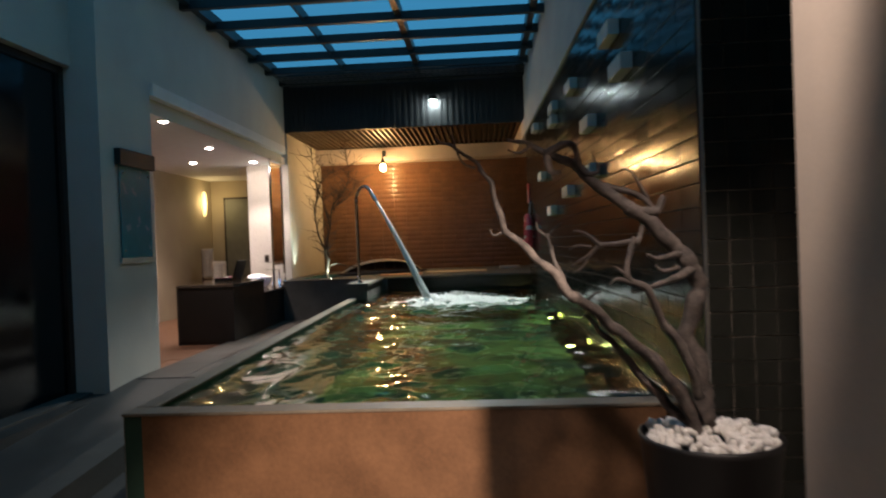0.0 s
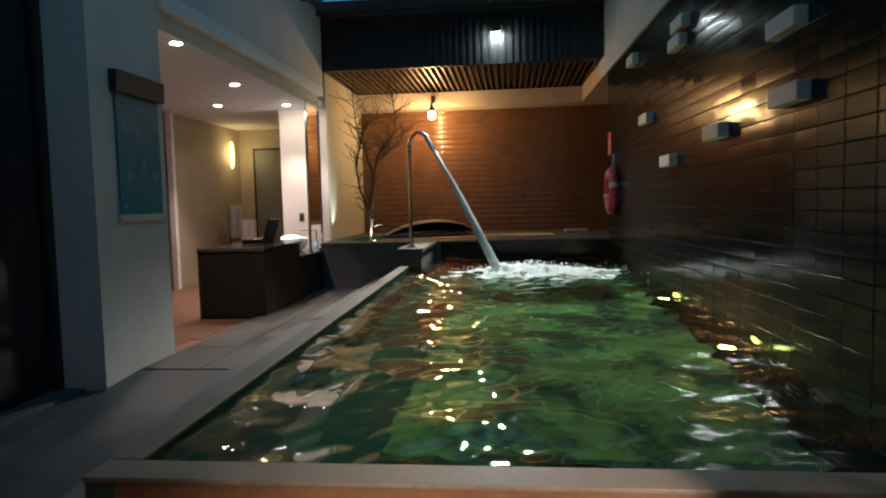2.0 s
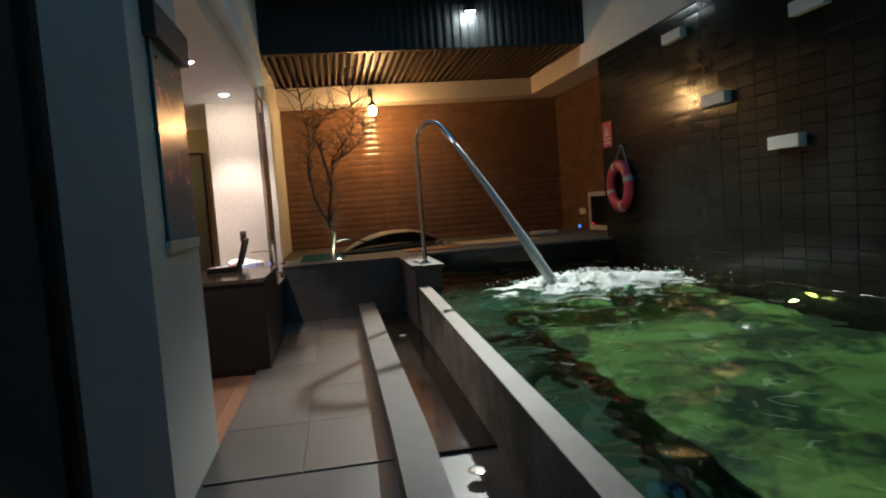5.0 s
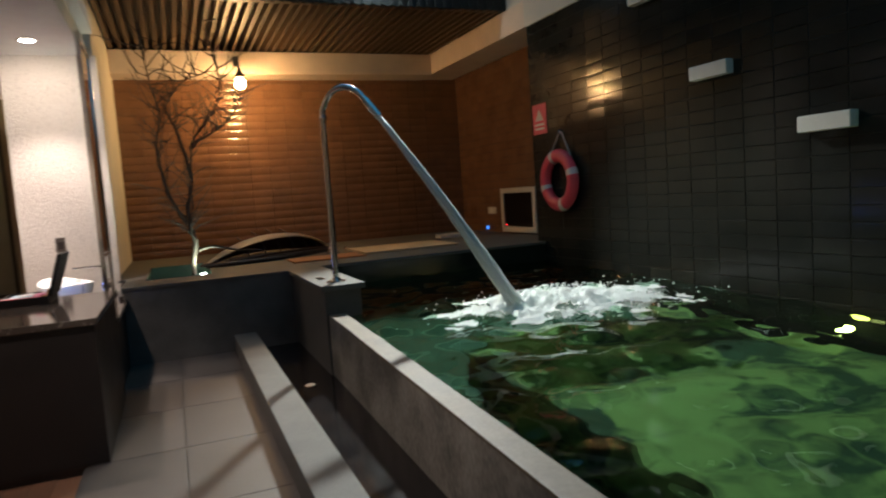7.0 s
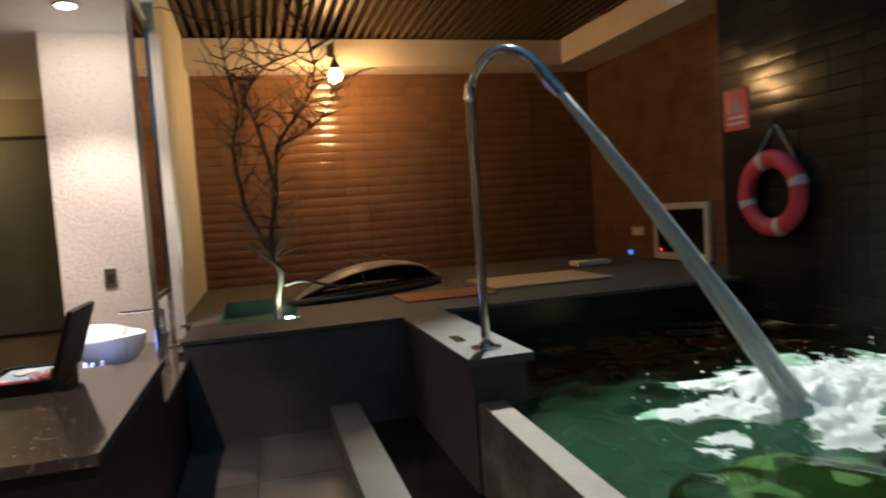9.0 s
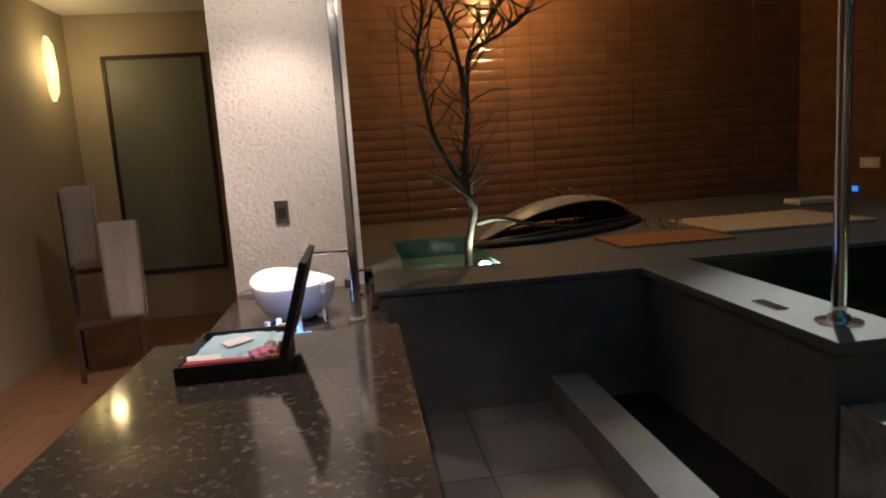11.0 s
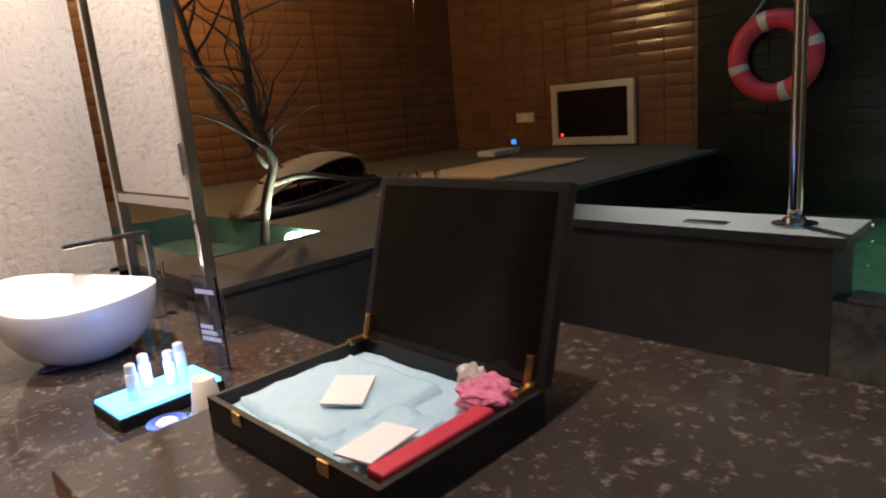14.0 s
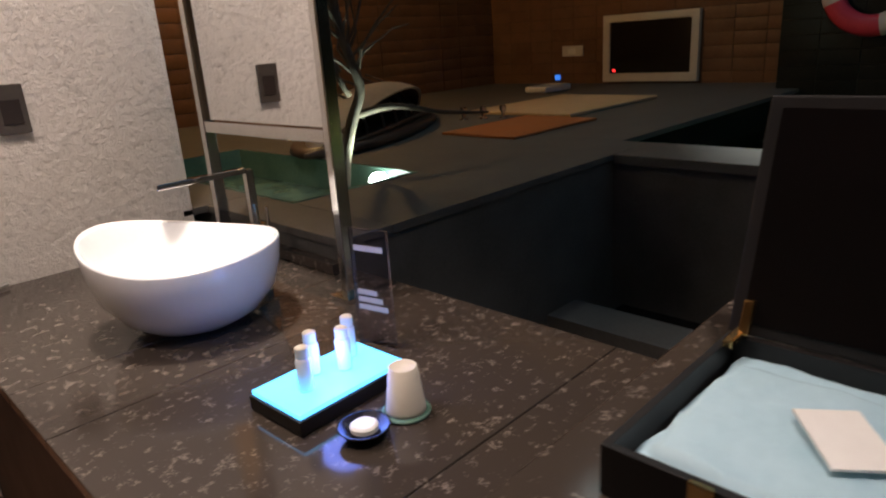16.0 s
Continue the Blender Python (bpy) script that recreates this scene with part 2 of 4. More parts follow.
FOAM, JETMAT = froth("white_water_foam", (0.93, 0.96, 0.94)), froth("falling_water", (0.95, 0.97, 0.95))
WATER = glass("green_pool_water", (0.15, 0.36, 0.23), 0.0, 1.33)
ACRYLIC = glass("clear_acrylic", (0.80, 0.80, 1.0), 0.05, 1.2)


# ---- building helpers ----
def obj(name, bm, material, parent=None, label="", smooth=False):
    me = bpy.data.meshes.new(name)
    bm.to_mesh(me)
    bm.free()
    me.materials.append(material)
    if smooth:
        me.shade_smooth()
    ob = new(name, me)
    if parent is not None:
        ob.parent = parent
    if label:
        ob["label"] = label
    return ob


def part(name, bm, material, parent, label="", smooth=False):
    return obj(name, bm, material, parent, label, smooth)


def thing(name, label, category, m=None, group="", kind=""):
    ob = new(name)
    ob.empty_display_size = 0.1
    if m is not None:
        ob.matrix_world = m
    return tagged(ob, label, category, group, kind)


def box(x0, y0, z0, x1, y1, z1, bevel=0.0, bm=None):
    own = bmesh.new()
    bmesh.ops.create_cube(own, size=1, matrix=Matrix.LocRotScale(((x0 + x1) / 2, (y0 + y1) / 2, (z0 + z1) / 2), None, (abs(x1 - x0), abs(y1 - y0), abs(z1 - z0))))
    if bevel:
        bmesh.ops.bevel(own, geom=own.edges[:], offset=bevel, segments=2, profile=0.6, affect="EDGES")
    if bm is None:
        return own
    me = bpy.data.meshes.new("tmp")
    own.to_mesh(me)
    own.free()
    bm.from_mesh(me)
    bpy.data.meshes.remove(me)
    return bm


def structure(name, bm, material, label, category="", smooth=False):
    return tagged(obj(name, bm, material, None, "", smooth), label, category or name.split("_")[0], kind="structure")


def tube(points, radii, sides=8, wobble=0.0, bm=None, cap=True):
    """A tapered tube along points."""
    bm = bm or bmesh.new()
    pts = [Vector(p) for p in points]
    rings = []
    up = Vector((0.13, 0.31, 0.94))
    for i, p in enumerate(pts):
        d = (pts[min(i + 1, len(pts) - 1)] - pts[max(i - 1, 0)]).normalized()
        a = d.cross(up)
        if a.length < 0.05:
            a = d.cross(Vector((1, 0, 0)))
        a.normalize()
        b = d.cross(a)
        r = radii[i] if isinstance(radii, (list, tuple)) else radii
        ring = []
        for k in range(sides):
            w = 2 * math.pi * k / sides
            q = r * (1 + wobble * (random.random() - 0.5))
            ring.append(bm.verts.new(p + a * (q * math.cos(w)) + b * (q * math.sin(w))))
        rings.append(ring)
    for r0, r1 in zip(rings, rings[1:]):
        for k in range(sides):
            bm.faces.new((r0[k], r0[(k + 1) % sides], r1[(k + 1) % sides], r1[k]))
    if cap:
        bm.faces.new(rings[0][::-1])
        bm.faces.new(rings[-1])
    return bm


def lathe(profile, sides=32, bm=None, sx=1.0, sy=1.0, close=False):
    """A turned form from (radius, height) pairs."""
    bm = bm or bmesh.new()
    rings = [[bm.verts.new((max(r, 1e-4) * math.cos(2 * math.pi * k / sides) * sx, max(r, 1e-4) * math.sin(2 * math.pi * k / sides) * sy, z)) for k in range(sides)] for r, z in profile]
    for r0, r1 in zip(rings, rings[1:]):
        for k in range(sides):
            bm.faces.new((r0[k], r0[(k + 1) % sides], r1[(k + 1) % sides], r1[k]))
    bm.faces.new(rings[0][::-1])
    bm.faces.new(rings[-1])
    return bm


def moved(bm, m):
    bmesh.ops.transform(bm, matrix=m, verts=bm.verts[:])
    return bm


def smooth_path(points, n=6):
    """A smooth line through points."""
    p = [Vector(q) for q in points]
    out = []
    for i in range(len(p) - 1):
        a, b, c, d = p[max(i - 1, 0)], p[i], p[i + 1], p[min(i + 2, len(p) - 1)]
        for k in range(n):
            t = k / n
            out.append(0.5 * (2 * b + (c - a) * t + (2 * a - 5 * b + 4 * c - d) * t * t + (3 * b - a - 3 * c + d) * t ** 3))
    return out + [p[-1]]


# ---- structure ----
XR, XL, YB, XB = 1.385, -3.57, 14.46, -3.57    # pool wall, pillar line, back wall, left wall of the deck
XT, YG, DL, CH = 1.86, 10.98, -3.46, 3.155      # recessed brown wall, end of the grey wall, deck edge, room ceiling


def wall_x(y):
    """The pool wall closes in slightly towards the deck."""
    return XR - 0.017 * (y - 5.63)


def along_wall(bm):
    for v in bm.verts:
        v.co.x -= 0.017 * (v.co.y - 5.63)
    return bm



bm = bmesh.new()
rows_y = [(-6, -0.25), (1.4, -0.25), (5.4, 0.04), (10.62, 0.04)]
edge = [-1.87, -1.87, -1.748, -1.539]
prof_co = [(x, y, z + d) for (y, z), e in zip(rows_y, edge) for x, d in ((-3.57, 0), (e, 0), (-3.57, -0.4), (e, -0.4))]
vs = [bm.verts.new(c) for c in prof_co]
for k in range(3):
    a, b = 4 * k, 4 * k + 4
    for q in ((a, a + 1, b + 1, b), (a + 2, b + 2, b + 3, a + 3), (a, b, b + 2, a + 2), (a + 1, a + 3, b + 3, b + 1)):
        bm.faces.new([vs[i] for i in q])
bm.faces.new([vs[i] for i in (0, 2, 3, 1)])
bm.faces.new([vs[i] for i in (12, 13, 15, 14)])
box(-1.872, -6, -0.6, 4, 2.34, -0.25, bm=bm)
box(-9, -6, -0.4, -3.57, 6.0, -0.012, bm=bm)
structure("floor", bm, DARKSTONE, "dark stone floor rising gently beside the pool")
structure("room_floor", box(-9, 5.9, -0.15, -3.568, 16, 0.0), WOODFLOOR, "red-brown wooden floor of the dressing room", "floor")

# pillar and near-left door wall
structure("wall_pillar", box(-4.05, 4.95, -0.2, XL, 6.03, 5.0), PLASTER, "plastered pillar between door and opening", "pillar")
structure("wall_left_upper", box(-3.87, 6.03, 3.50, XL, 11.50, 5.0), PLASTER, "painted wall above the wide opening", "wall")
structure("wall_near_left_upper", box(-4.05, -6, 3.42, -3.85, 4.95, 5.0), PLASTER, "painted wall over the dark doors", "wall")
structure("fascia", box(-3.87, 6.03, 3.34, XL + 0.05, 11.36, 3.497, 0.012), WHITE, "cream stepped fascia over the opening", "trim")
structure("fascia_lower", box(-3.87, 6.033, 3.16, XL - 0.05, 11.36, 3.337, 0.01), PLASTER, "recessed grey lower band of the fascia", "trim")
structure("wall_deck_left", box(-3.95, 11.63, -0.2, XB, YB, 5.0), PLASTER, "pale plastered wall beside the tiled deck", "wall")
structure("wall_white", box(-4.39, 11.50, 0.0, -3.53, 11.627, CH), TEXTURED, "white textured stub wall behind the basin", "wall")
structure("ceiling_room", box(-9, 6.14, CH, XL - 0.055, 16, 3.3), CEIL, "white ceiling of the dressing room", "ceiling")
structure("wall_room_far", box(-9, 14.2, 0, -3.95, 14.4, CH), BEIGE, "beige far wall of the dressing room", "wall")
structure("wall_room_left", box(-6.6, 11.2, 0, -6.3, 14.2, CH), BEIGE, "beige side wall of the dressing room", "wall")
structure("wall_room_west", box(-9.2, 6.14, 0, -9, 16, 3.2), BEIGE, "beige wall closing the dressing room", "wall")
structure("wall_room_south", box(-9, 5.94, 0, -4.05, 6.14, 3.2), BEIGE, "beige wall behind the pillar", "wall")
structure("room_corner_trim", box(-6.32, 11.1, 0, -6.22, 11.2, CH), WHITE, "white corner post of the dressing room", "trim")

# back and right walls of the pool hall
structure("wall_back", box(-3.95, YB, -1.2, 2.2, YB + 0.2, 5.0), BGROUT, "back wall behind the deck", "wall")
structure("wall_right", along_wall(box(XR, 1.65, -1.4, 2.3, YG, 3.50)), DGROUT, "right wall beside the pool", "wall")
structure("wall_brown_side", box(XT, YG, -0.2, 2.2, YB, 3.50), BGROUT, "recessed side wall beside the deck", "wall")
structure("wall_right_upper", along_wall(box(XR + 0.03, 1.65, 3.503, 2.3, YB, 5.0)), PLASTER, "painted wall above the tiles", "wall")
structure("cornice_right", along_wall(box(XR - 0.03, 1.7, 3.46, XR + 0.028, YG, 3.78, 0.006)), PLASTER, "pale cornice beam over the tiled wall", "trim")
structure("bulkhead_side", along_wall(box(XR - 0.03, YG + 0.001, 3.46, XT + 0.1, YB - 0.003, 3.78, 0.006)), CREAM, "pale bulkhead over the recessed brown wall", "trim")
structure("cornice_back", box(XB, YB - 0.51, 3.45, 1.215, YB - 0.003, 3.775, 0.006), CREAM, "pale cornice beam over the brown tiles", "trim")
structure("column", box(1.385, -0.6, -0.25, 2.2, 0.55, 5.0, 0.01), CREAM, "plain cream painted column", "column")
structure("wall_entrance_right", box(2.3, -6, -0.25, 2.5, 1.65, 5.0), PLASTER, "plain wall closing the entrance", "wall")
structure("wall_entrance_back", box(-9, -6.2, -0.25, 2.4, -6, 5.0), PLASTER, "plain wall behind the entrance", "wall")
structure("ceiling_entrance", box(-9, -6, 3.42, 2.4, 0.6, 3.6), CEIL, "plain ceiling over the entrance", "ceiling")
structure("wall_west_lobby", box(-9.2, -6, 0, -9, 5.94, 3.6), PLASTER, "plain wall closing the lobby", "wall")

# soffit over the deck
bm = box(XB, 11.50, 3.80, XR + 0.02, 11.62, 5.0)
soffit = structure("soffit_front", bm, STEELDARK, "dark ribbed sheet front of the deck canopy", "wall")
rb = box(-0.025, -0.022, -0.598, 0.025, 0.0, 0.598, 0.004)
mr = bpy.data.meshes.new("rib")
rb.to_mesh(mr)
rb.free()
mr.materials.append(STEELDARK)
for q in range(42):
    o = new("rib", mr)
    o.parent = soffit
    o.location = (XB + 0.045 + q * 0.117, 11.4995, 4.40)
bm = bmesh.new()
box(XB, 11.62, 3.92, XR, YB, 4.0, bm=bm)
x = XB + 0.03
while x < XR - 0.05:
    box(x, 11.52, 3.79, x + 0.045, YB, 3.90, bm=bm)
    x += 0.115
structure("ceiling_slats", bm, SLATWOOD, "wooden slatted ceiling over the deck", "ceiling")

# glazed roof frame
roof = thing("roof_frame", "dark steel roof frame over the pool under dusk sky", "roof", kind="structure")
for rx in (-3.45, -2.1, -0.72, 1.22):
    w = 0.05 if rx in (-3.45, -0.72, 1.22) else 0.015
    part("beam", box(rx - w, 0.6, 4.74, rx + w, 11.5, 4.90), STEELDARK, roof)
for k in range(13):
    ry = 0.9 + k * 0.86
    part("rafter", box(-3.55, ry - 0.045, 4.68, XR + 0.02, ry + 0.045, 4.80), STEELDARK, roof)
for k in range(3):
    bm = box(-3.4, 10.62 + k * 0.30, 4.70, 1.3, 10.70 + k * 0.30, 4.72)
    box(-3.4, 10.77 + k * 0.30, 4.7001, 1.3, 10.86 + k * 0.30, 4.72, bm=bm)
    for q in range(40):
        box(-3.38 + q * 0.118, 10.70 + k * 0.30, 4.7002, -3.32 + q * 0.118, 10.77 + k * 0.30, 4.719, bm=bm)
    part("perforated_strip", bm, STEELDARK, roof)

# pool basin
pool = thing("pool", "green-lit pool with a raised stone rim", "pool", kind="structure")
RO, RI, YF, RZ = -1.92, -1.81, 2.34, 0.44
RISE = 0.020                                    # the rim climbs slightly along the pool


def prism(x0, x1, y0, y1, z0, z1, slope, bevel=0.0):
    """A block along y whose two sides drift in x by slope for each metre from the pool front."""
    bm = box(x0, y0, z0, x1, y1, z1, bevel)
    for v in bm.verts:
        v.co.x += slope * (v.co.y - YF)
        if v.co.z > 0.3:
            v.co.z += RISE * (v.co.y - YF)
    return bm


SL = 0.012
part("left_wall", prism(RO, RI, YF, 10.6, -1.2, RZ - 0.02, SL), POOLTILE, pool)
part("front_wall", box(RI + 0.001, YF, -1.2, 1.6, YF + 0.14, RZ - 0.02), FRONTSTONE, pool)
part("left_coping", prism(RO - 0.012, RI + 0.012, YF + 0.165, 9.05, RZ - 0.019, RZ, SL, 0.006), RIMSTONE, pool)
part("front_coping", box(RO - 0.012, YF - 0.012, RZ - 0.019, 1.6, YF + 0.16, RZ + 0.002, 0.006), RIMSTONE, pool)
part("left_facing", prism(RO - 0.006, RO - 0.001, YF - 0.004, 10.6, -0.4, RZ - 0.021, SL), FACING, pool)
part("bottom", box(RI, YF + 0.14, -1.2, 1.6, 11.0, -0.85), POOLTILE, pool)
part("bench", box(-0.98, 3.35, -0.85, 1.20, 8.6, -0.30, 0.03), POOLBED, pool, "pale green submerged bench")
part("tiled_edge", box(-0.98, 3.25, -0.85, 1.20, 3.347, -0.28), POOLTILE, pool)
for py in (4.85, 6.85):
    part("pool_lamp", moved(lathe([(0.065, 0), (0.068, 0.012), (0.045, 0.022)], 20), pose(wall_x(py) - 0.006, py, 0.30, 0, -90, 0)), POOLGLASS, pool, "round yellow underwater lamp")


def water_surface(name, x0, x1, y0, y1, z, step, amp, material, label):
    nx, ny = int((x1 - x0) / step), int((y1 - y0) / step)
    xs, ys = np.linspace(x0, x1, nx + 1), np.linspace(y0, y1, ny + 1)
    gx, gy = np.meshgrid(xs, ys, indexing="ij")
    h = np.zeros_like(gx)
    rng = np.random.default_rng(4)
    for k in range(26):
        lam = 0.13 + 0.7 * (k / 26) ** 1.6
        a = rng.uniform(0, 2 * np.pi)
        h += lam * np.sin((gx * np.cos(a) + gy * np.sin(a)) * 2 * np.pi / lam + rng.uniform(0, 6.28))
    d = np.hypot(gx + 0.42, gy - 8.4)
    h = h * amp * (0.8 + 1.2 * np.exp(-d / 2.5)) + 0.010 * np.sin(d * 2 * np.pi / 0.34) * np.exp(-d / 1.6)
    co = np.stack([gx, gy, z + h + RISE * (gy - YF)], -1).reshape(-1, 3)
    i = np.arange((nx + 1) * (ny + 1)).reshape(nx + 1, ny + 1)
    f = np.stack([i[:-1, :-1], i[1:, :-1], i[1:, 1:], i[:-1, 1:]], -1).reshape(-1, 4)
    me = bpy.data.meshes.new(name)
    me.from_pydata(co.tolist(), [], f.tolist())
    me.shade_smooth()
    me.materials.append(material)
    ob = new(name, me)
    ob.visible_shadow = False
    return tagged(ob, label, "water", kind="structure")


water_surface("water", RI, 1.5, YF + 0.14, 11.0, 0.40, 0.03, 0.0036, WATER, "rippling green pool water")

# trough, curb and walkway
trough = thing("trough", "stone overflow trough with a pale curb", "trough", kind="structure")
bm = bmesh.new()
prof = [(-6, -0.25), (1.4, -0.25), (5.4, 0.04), (10.6, 0.04)]
for xa, xb, up in ((-2.50, -2.29, 0.19),):
    for (ya, za), (yb, zb) in zip(prof[1:], prof[2:]):
        v = [bm.verts.new(c) for c in ((xa, ya, za + up), (xb, ya, za + up), (xb, yb, zb + up), (xa, yb, zb + up),
                                       (xa, ya, za - 0.1), (xb, ya, za - 0.1), (xb, yb, zb - 0.1), (xa, yb, zb - 0.1))]
        for q in ((0, 1, 2, 3), (4, 7, 6, 5), (0, 3, 7, 4), (1, 5, 6, 2), (0, 4, 5, 1), (3, 2, 6, 7)):
            bm.faces.new([v[k] for k in q])
part("curb", bm, STONE, trough, "pale stone curb")
part("trough_water", box(-2.29, 5.4, 0.042, -1.80, 10.6, 0.06), DARKGLASS, trough, "dark shallow water")

for dy in (5.07, 8.90):
    dr = thing("drain_cover", "small round steel drain cover in the trough", "drain", pose(-2.08, dy, 0.062), "trough drains")
    part("rim", lathe([(0.055, 0.0), (0.055, 0.004), (0.040, 0.006)], 24), CHROME, dr)
    part("cap", lathe([(0.039, 0.002), (0.036, 0.009), (0.010, 0.012)], 24), BLOCKWHITE, dr)

# deck
deck = thing("deck", "grey stone deck with a sunken glass planter", "deck", kind="structure")
DZ = 0.81
DF = 10.66
part("front_face", box(DL, DF, -0.3, -1.45, DF + 0.05, DZ - 0.03), STONE, deck)
part("slab", box(DL - 0.012, DF - 0.015, DZ - 0.029, -3.27, 11.498, DZ, 0.004), STONE, deck)
part("slab", box(XB, 11.50, DZ - 0.029, -3.27, 13.0, DZ, 0.004), STONE, deck)
part("slab", box(-3.27, DF - 0.015, DZ - 0.0295, -2.62, 11.20, DZ - 0.0005), STONE, deck)
part("slab", box(-3.27, 12.75, DZ - 0.0295, -2.62, 13.0, DZ - 0.0005), STONE, deck)
part("slab", box(-2.62, DF - 0.015, DZ - 0.029, -1.53, 13.0, DZ, 0.004), STONE, deck)
part("slab", box(-1.53, 10.80, DZ - 0.0294, XT, 13.0, DZ - 0.0004), STONE, deck)
part("slab", box(XB, 13.0, DZ - 0.0296, XT, YB, DZ - 0.0006), STONE, deck)
part("pool_face", box(-1.53, 10.82, -1.2, 1.6, 10.93, DZ - 0.03), GREYTILE, deck)
part("platform_slab", box(-1.90, 9.05, DZ - 0.045, -1.53, DF - 0.016, DZ, 0.005), STONE, deck, "pale stone platform under the spout")
part("platform_wall", box(-1.865, 9.10, -0.4, -1.56, DF - 0.001, DZ - 0.046), STONE, deck)
part("left_fill", box(DL, 10.712, 0.601, -3.28, YB, 0.778), STONE, deck)
part("under", box(DL, 10.711, -0.2, -1.86, YB, 0.60), STONE, deck)

# ---- tiled faces ----
def tile_sheet(name, origin, u, v, nu, nv, w, h, gap, thick, material, tilt, pillow=0.02, skip=None):
    """Glazed tiles, each a low bevelled block with a slightly different lean, joined in one mesh."""
    origin, u, v = Vector(origin), Vector(u), Vector(v)
    n = u.cross(v)
    rng = random.Random(11)
    co, faces = [], []
    for j in range(nv):
        shift = 0.0
        for i in range(nu):
            if skip and skip(i, j):
                continue
            c = origin + u * (i * w + w / 2 + shift) + v * (j * h + h / 2)
            ta, tb = rng.gauss(0, tilt * 0.5), rng.gauss(0, tilt * 1.8)
            wave = (0.030 if pillow > 0.03 else 0.0) * math.sin((i * w) * 2 * math.pi / 1.25 + 0.7)
            k = len(co)
            hw, hh = (w - gap) / 2, (h - gap) / 2
            for su, sv in ((-1, -1), (1, -1), (1, 1), (-1, 1)):
                co.append(c + u * (su * hw) + v * (sv * hh))
            for r in range(6):
                sv = -1 + 0.4 * r
                rise = thick + pillow * h * (1 - sv * sv) + sv * tb * h / 2
                for su in (-1, 1):
                    co.append(c + u * (su * (hw - 0.003)) + v * (sv * (hh - 0.003)) + n * (rise + su * (ta + wave) * w / 2))
            for r in range(5):
                q = k + 4 + 2 * r
                faces.append((q, q + 1, q + 3, q + 2))
            faces += [(k, k + 1, k + 5, k + 4), (k + 2, k + 3, k + 14, k + 15), (k + 3, k, k + 4, k + 14), (k + 1, k + 2, k + 15, k + 5)]
    me = bpy.data.meshes.new(name)
    me.from_pydata([tuple(c) for c in co], [], faces)
    me.materials.append(material)
    return me


TH = 0.118
for name, mesh in (
        ("wall_tiles_grey", tile_sheet("wall_tiles_grey", (wall_x(YG), YG, -0.9), (0.017, -1, 0), (0, 0, 1), 32, 37, 0.2915, TH, 0.0025, 0.004, GREYTILE, 0.006, 0.004)),
        ("wall_tiles_brown_side", tile_sheet("wall_tiles_brown_side", (XT, YB, 0.80), (0, -1, 0), (0, 0, 1), 12, 23, 0.29, TH, 0.0025, 0.005, BROWNTILE, 0.008, 0.028)),
        ("wall_tiles_brown_back", tile_sheet("wall_tiles_brown_back", (XB, YB, 0.80), (1, 0, 0), (0, 0, 1), 18, 23, 0.3015, TH, 0.0025, 0.005, BROWNTILE, 0.008, 0.055))):
    ob = new(name, mesh)
    tagged(ob, "glazed wall tiles in horizontal courses", "tiles", kind="stuff")

# ---- near left: dark sliding doors, glass notice panel ----
doors = thing("door_1", "tall dark framed glass doors, closed", "door", kind="structure")
for k in range(3):
    ya = 4.95 - (k + 1) * 1.8
    part("pane", box(-3.99, ya + 0.08, 0.0, -3.97, ya + 1.72, 3.34), DARKGLASS, doors)
    part("stile", box(-4.02, ya, -0.01, -3.93, ya + 0.08, 3.42, 0.005), DARKFRAME, doors)
    part("stile", box(-4.02, ya + 1.72, -0.01, -3.931, ya + 1.8, 3.42, 0.005), DARKFRAME, doors)
    part("rail", box(-4.018, ya + 0.08, 3.34, -3.94, ya + 1.72, 3.415), DARKFRAME, doors)
part("sill", box(-4.05, -0.45, -0.25, -3.75, 4.95, 0.012, 0.01), STONE, doors, "pale stone door sill")
# Added black panel: darkness behind the doors given as a solid colour.
structure("door_back", box(-4.4, -6, -0.01, -4.3, 4.95, 3.42), BLACK, "added black panel standing in for unlit space behind the doors", "wall")

sign = thing("notice_panel", "teal glass notice panel fixed to the pillar", "sign")
part("glass", box(XL + 0.012, 5.26, 1.40, XL + 0.022, 5.92, 2.50, 0.003), TEAL, sign)
part("top_bracket", box(XL, 5.21, 2.42, XL + 0.07, 5.96, 2.60, 0.006), DARKFRAME, sign, "dark top bracket")
part("bottom_rail", box(XL, 5.24, 1.34, XL + 0.03, 5.94, 1.40, 0.004), TVFRAME, sign, "pale bottom rail")
for k in range(4):
    part("standoff", moved(lathe([(0.012, 0), (0.012, 0.03), (0.006, 0.034)], 12), pose(XL, 5.32 + 0.54 * (k % 2), 1.48 + 0.86 * (k // 2), 0, 90, 0)), CHROME, sign)

# ---- ceiling lamps of the room ----
for dx, dy in DOWN:
    d = thing("downlight", "round recessed ceiling downlight, lit", "downlight", pose(dx, dy, CH - 0.002), "ceiling downlights")
    bm = lathe([(0.075, 0.0), (0.085, -0.006), (0.065, -0.012), (0.060, -0.004)], 28)
    part("ring", bm, CHROME, d)
    part("lens", lathe([(0.060, -0.005), (0.055, -0.016), (0.03, -0.024), (0.0, -0.026)], 24), BULB_DOWN, d)

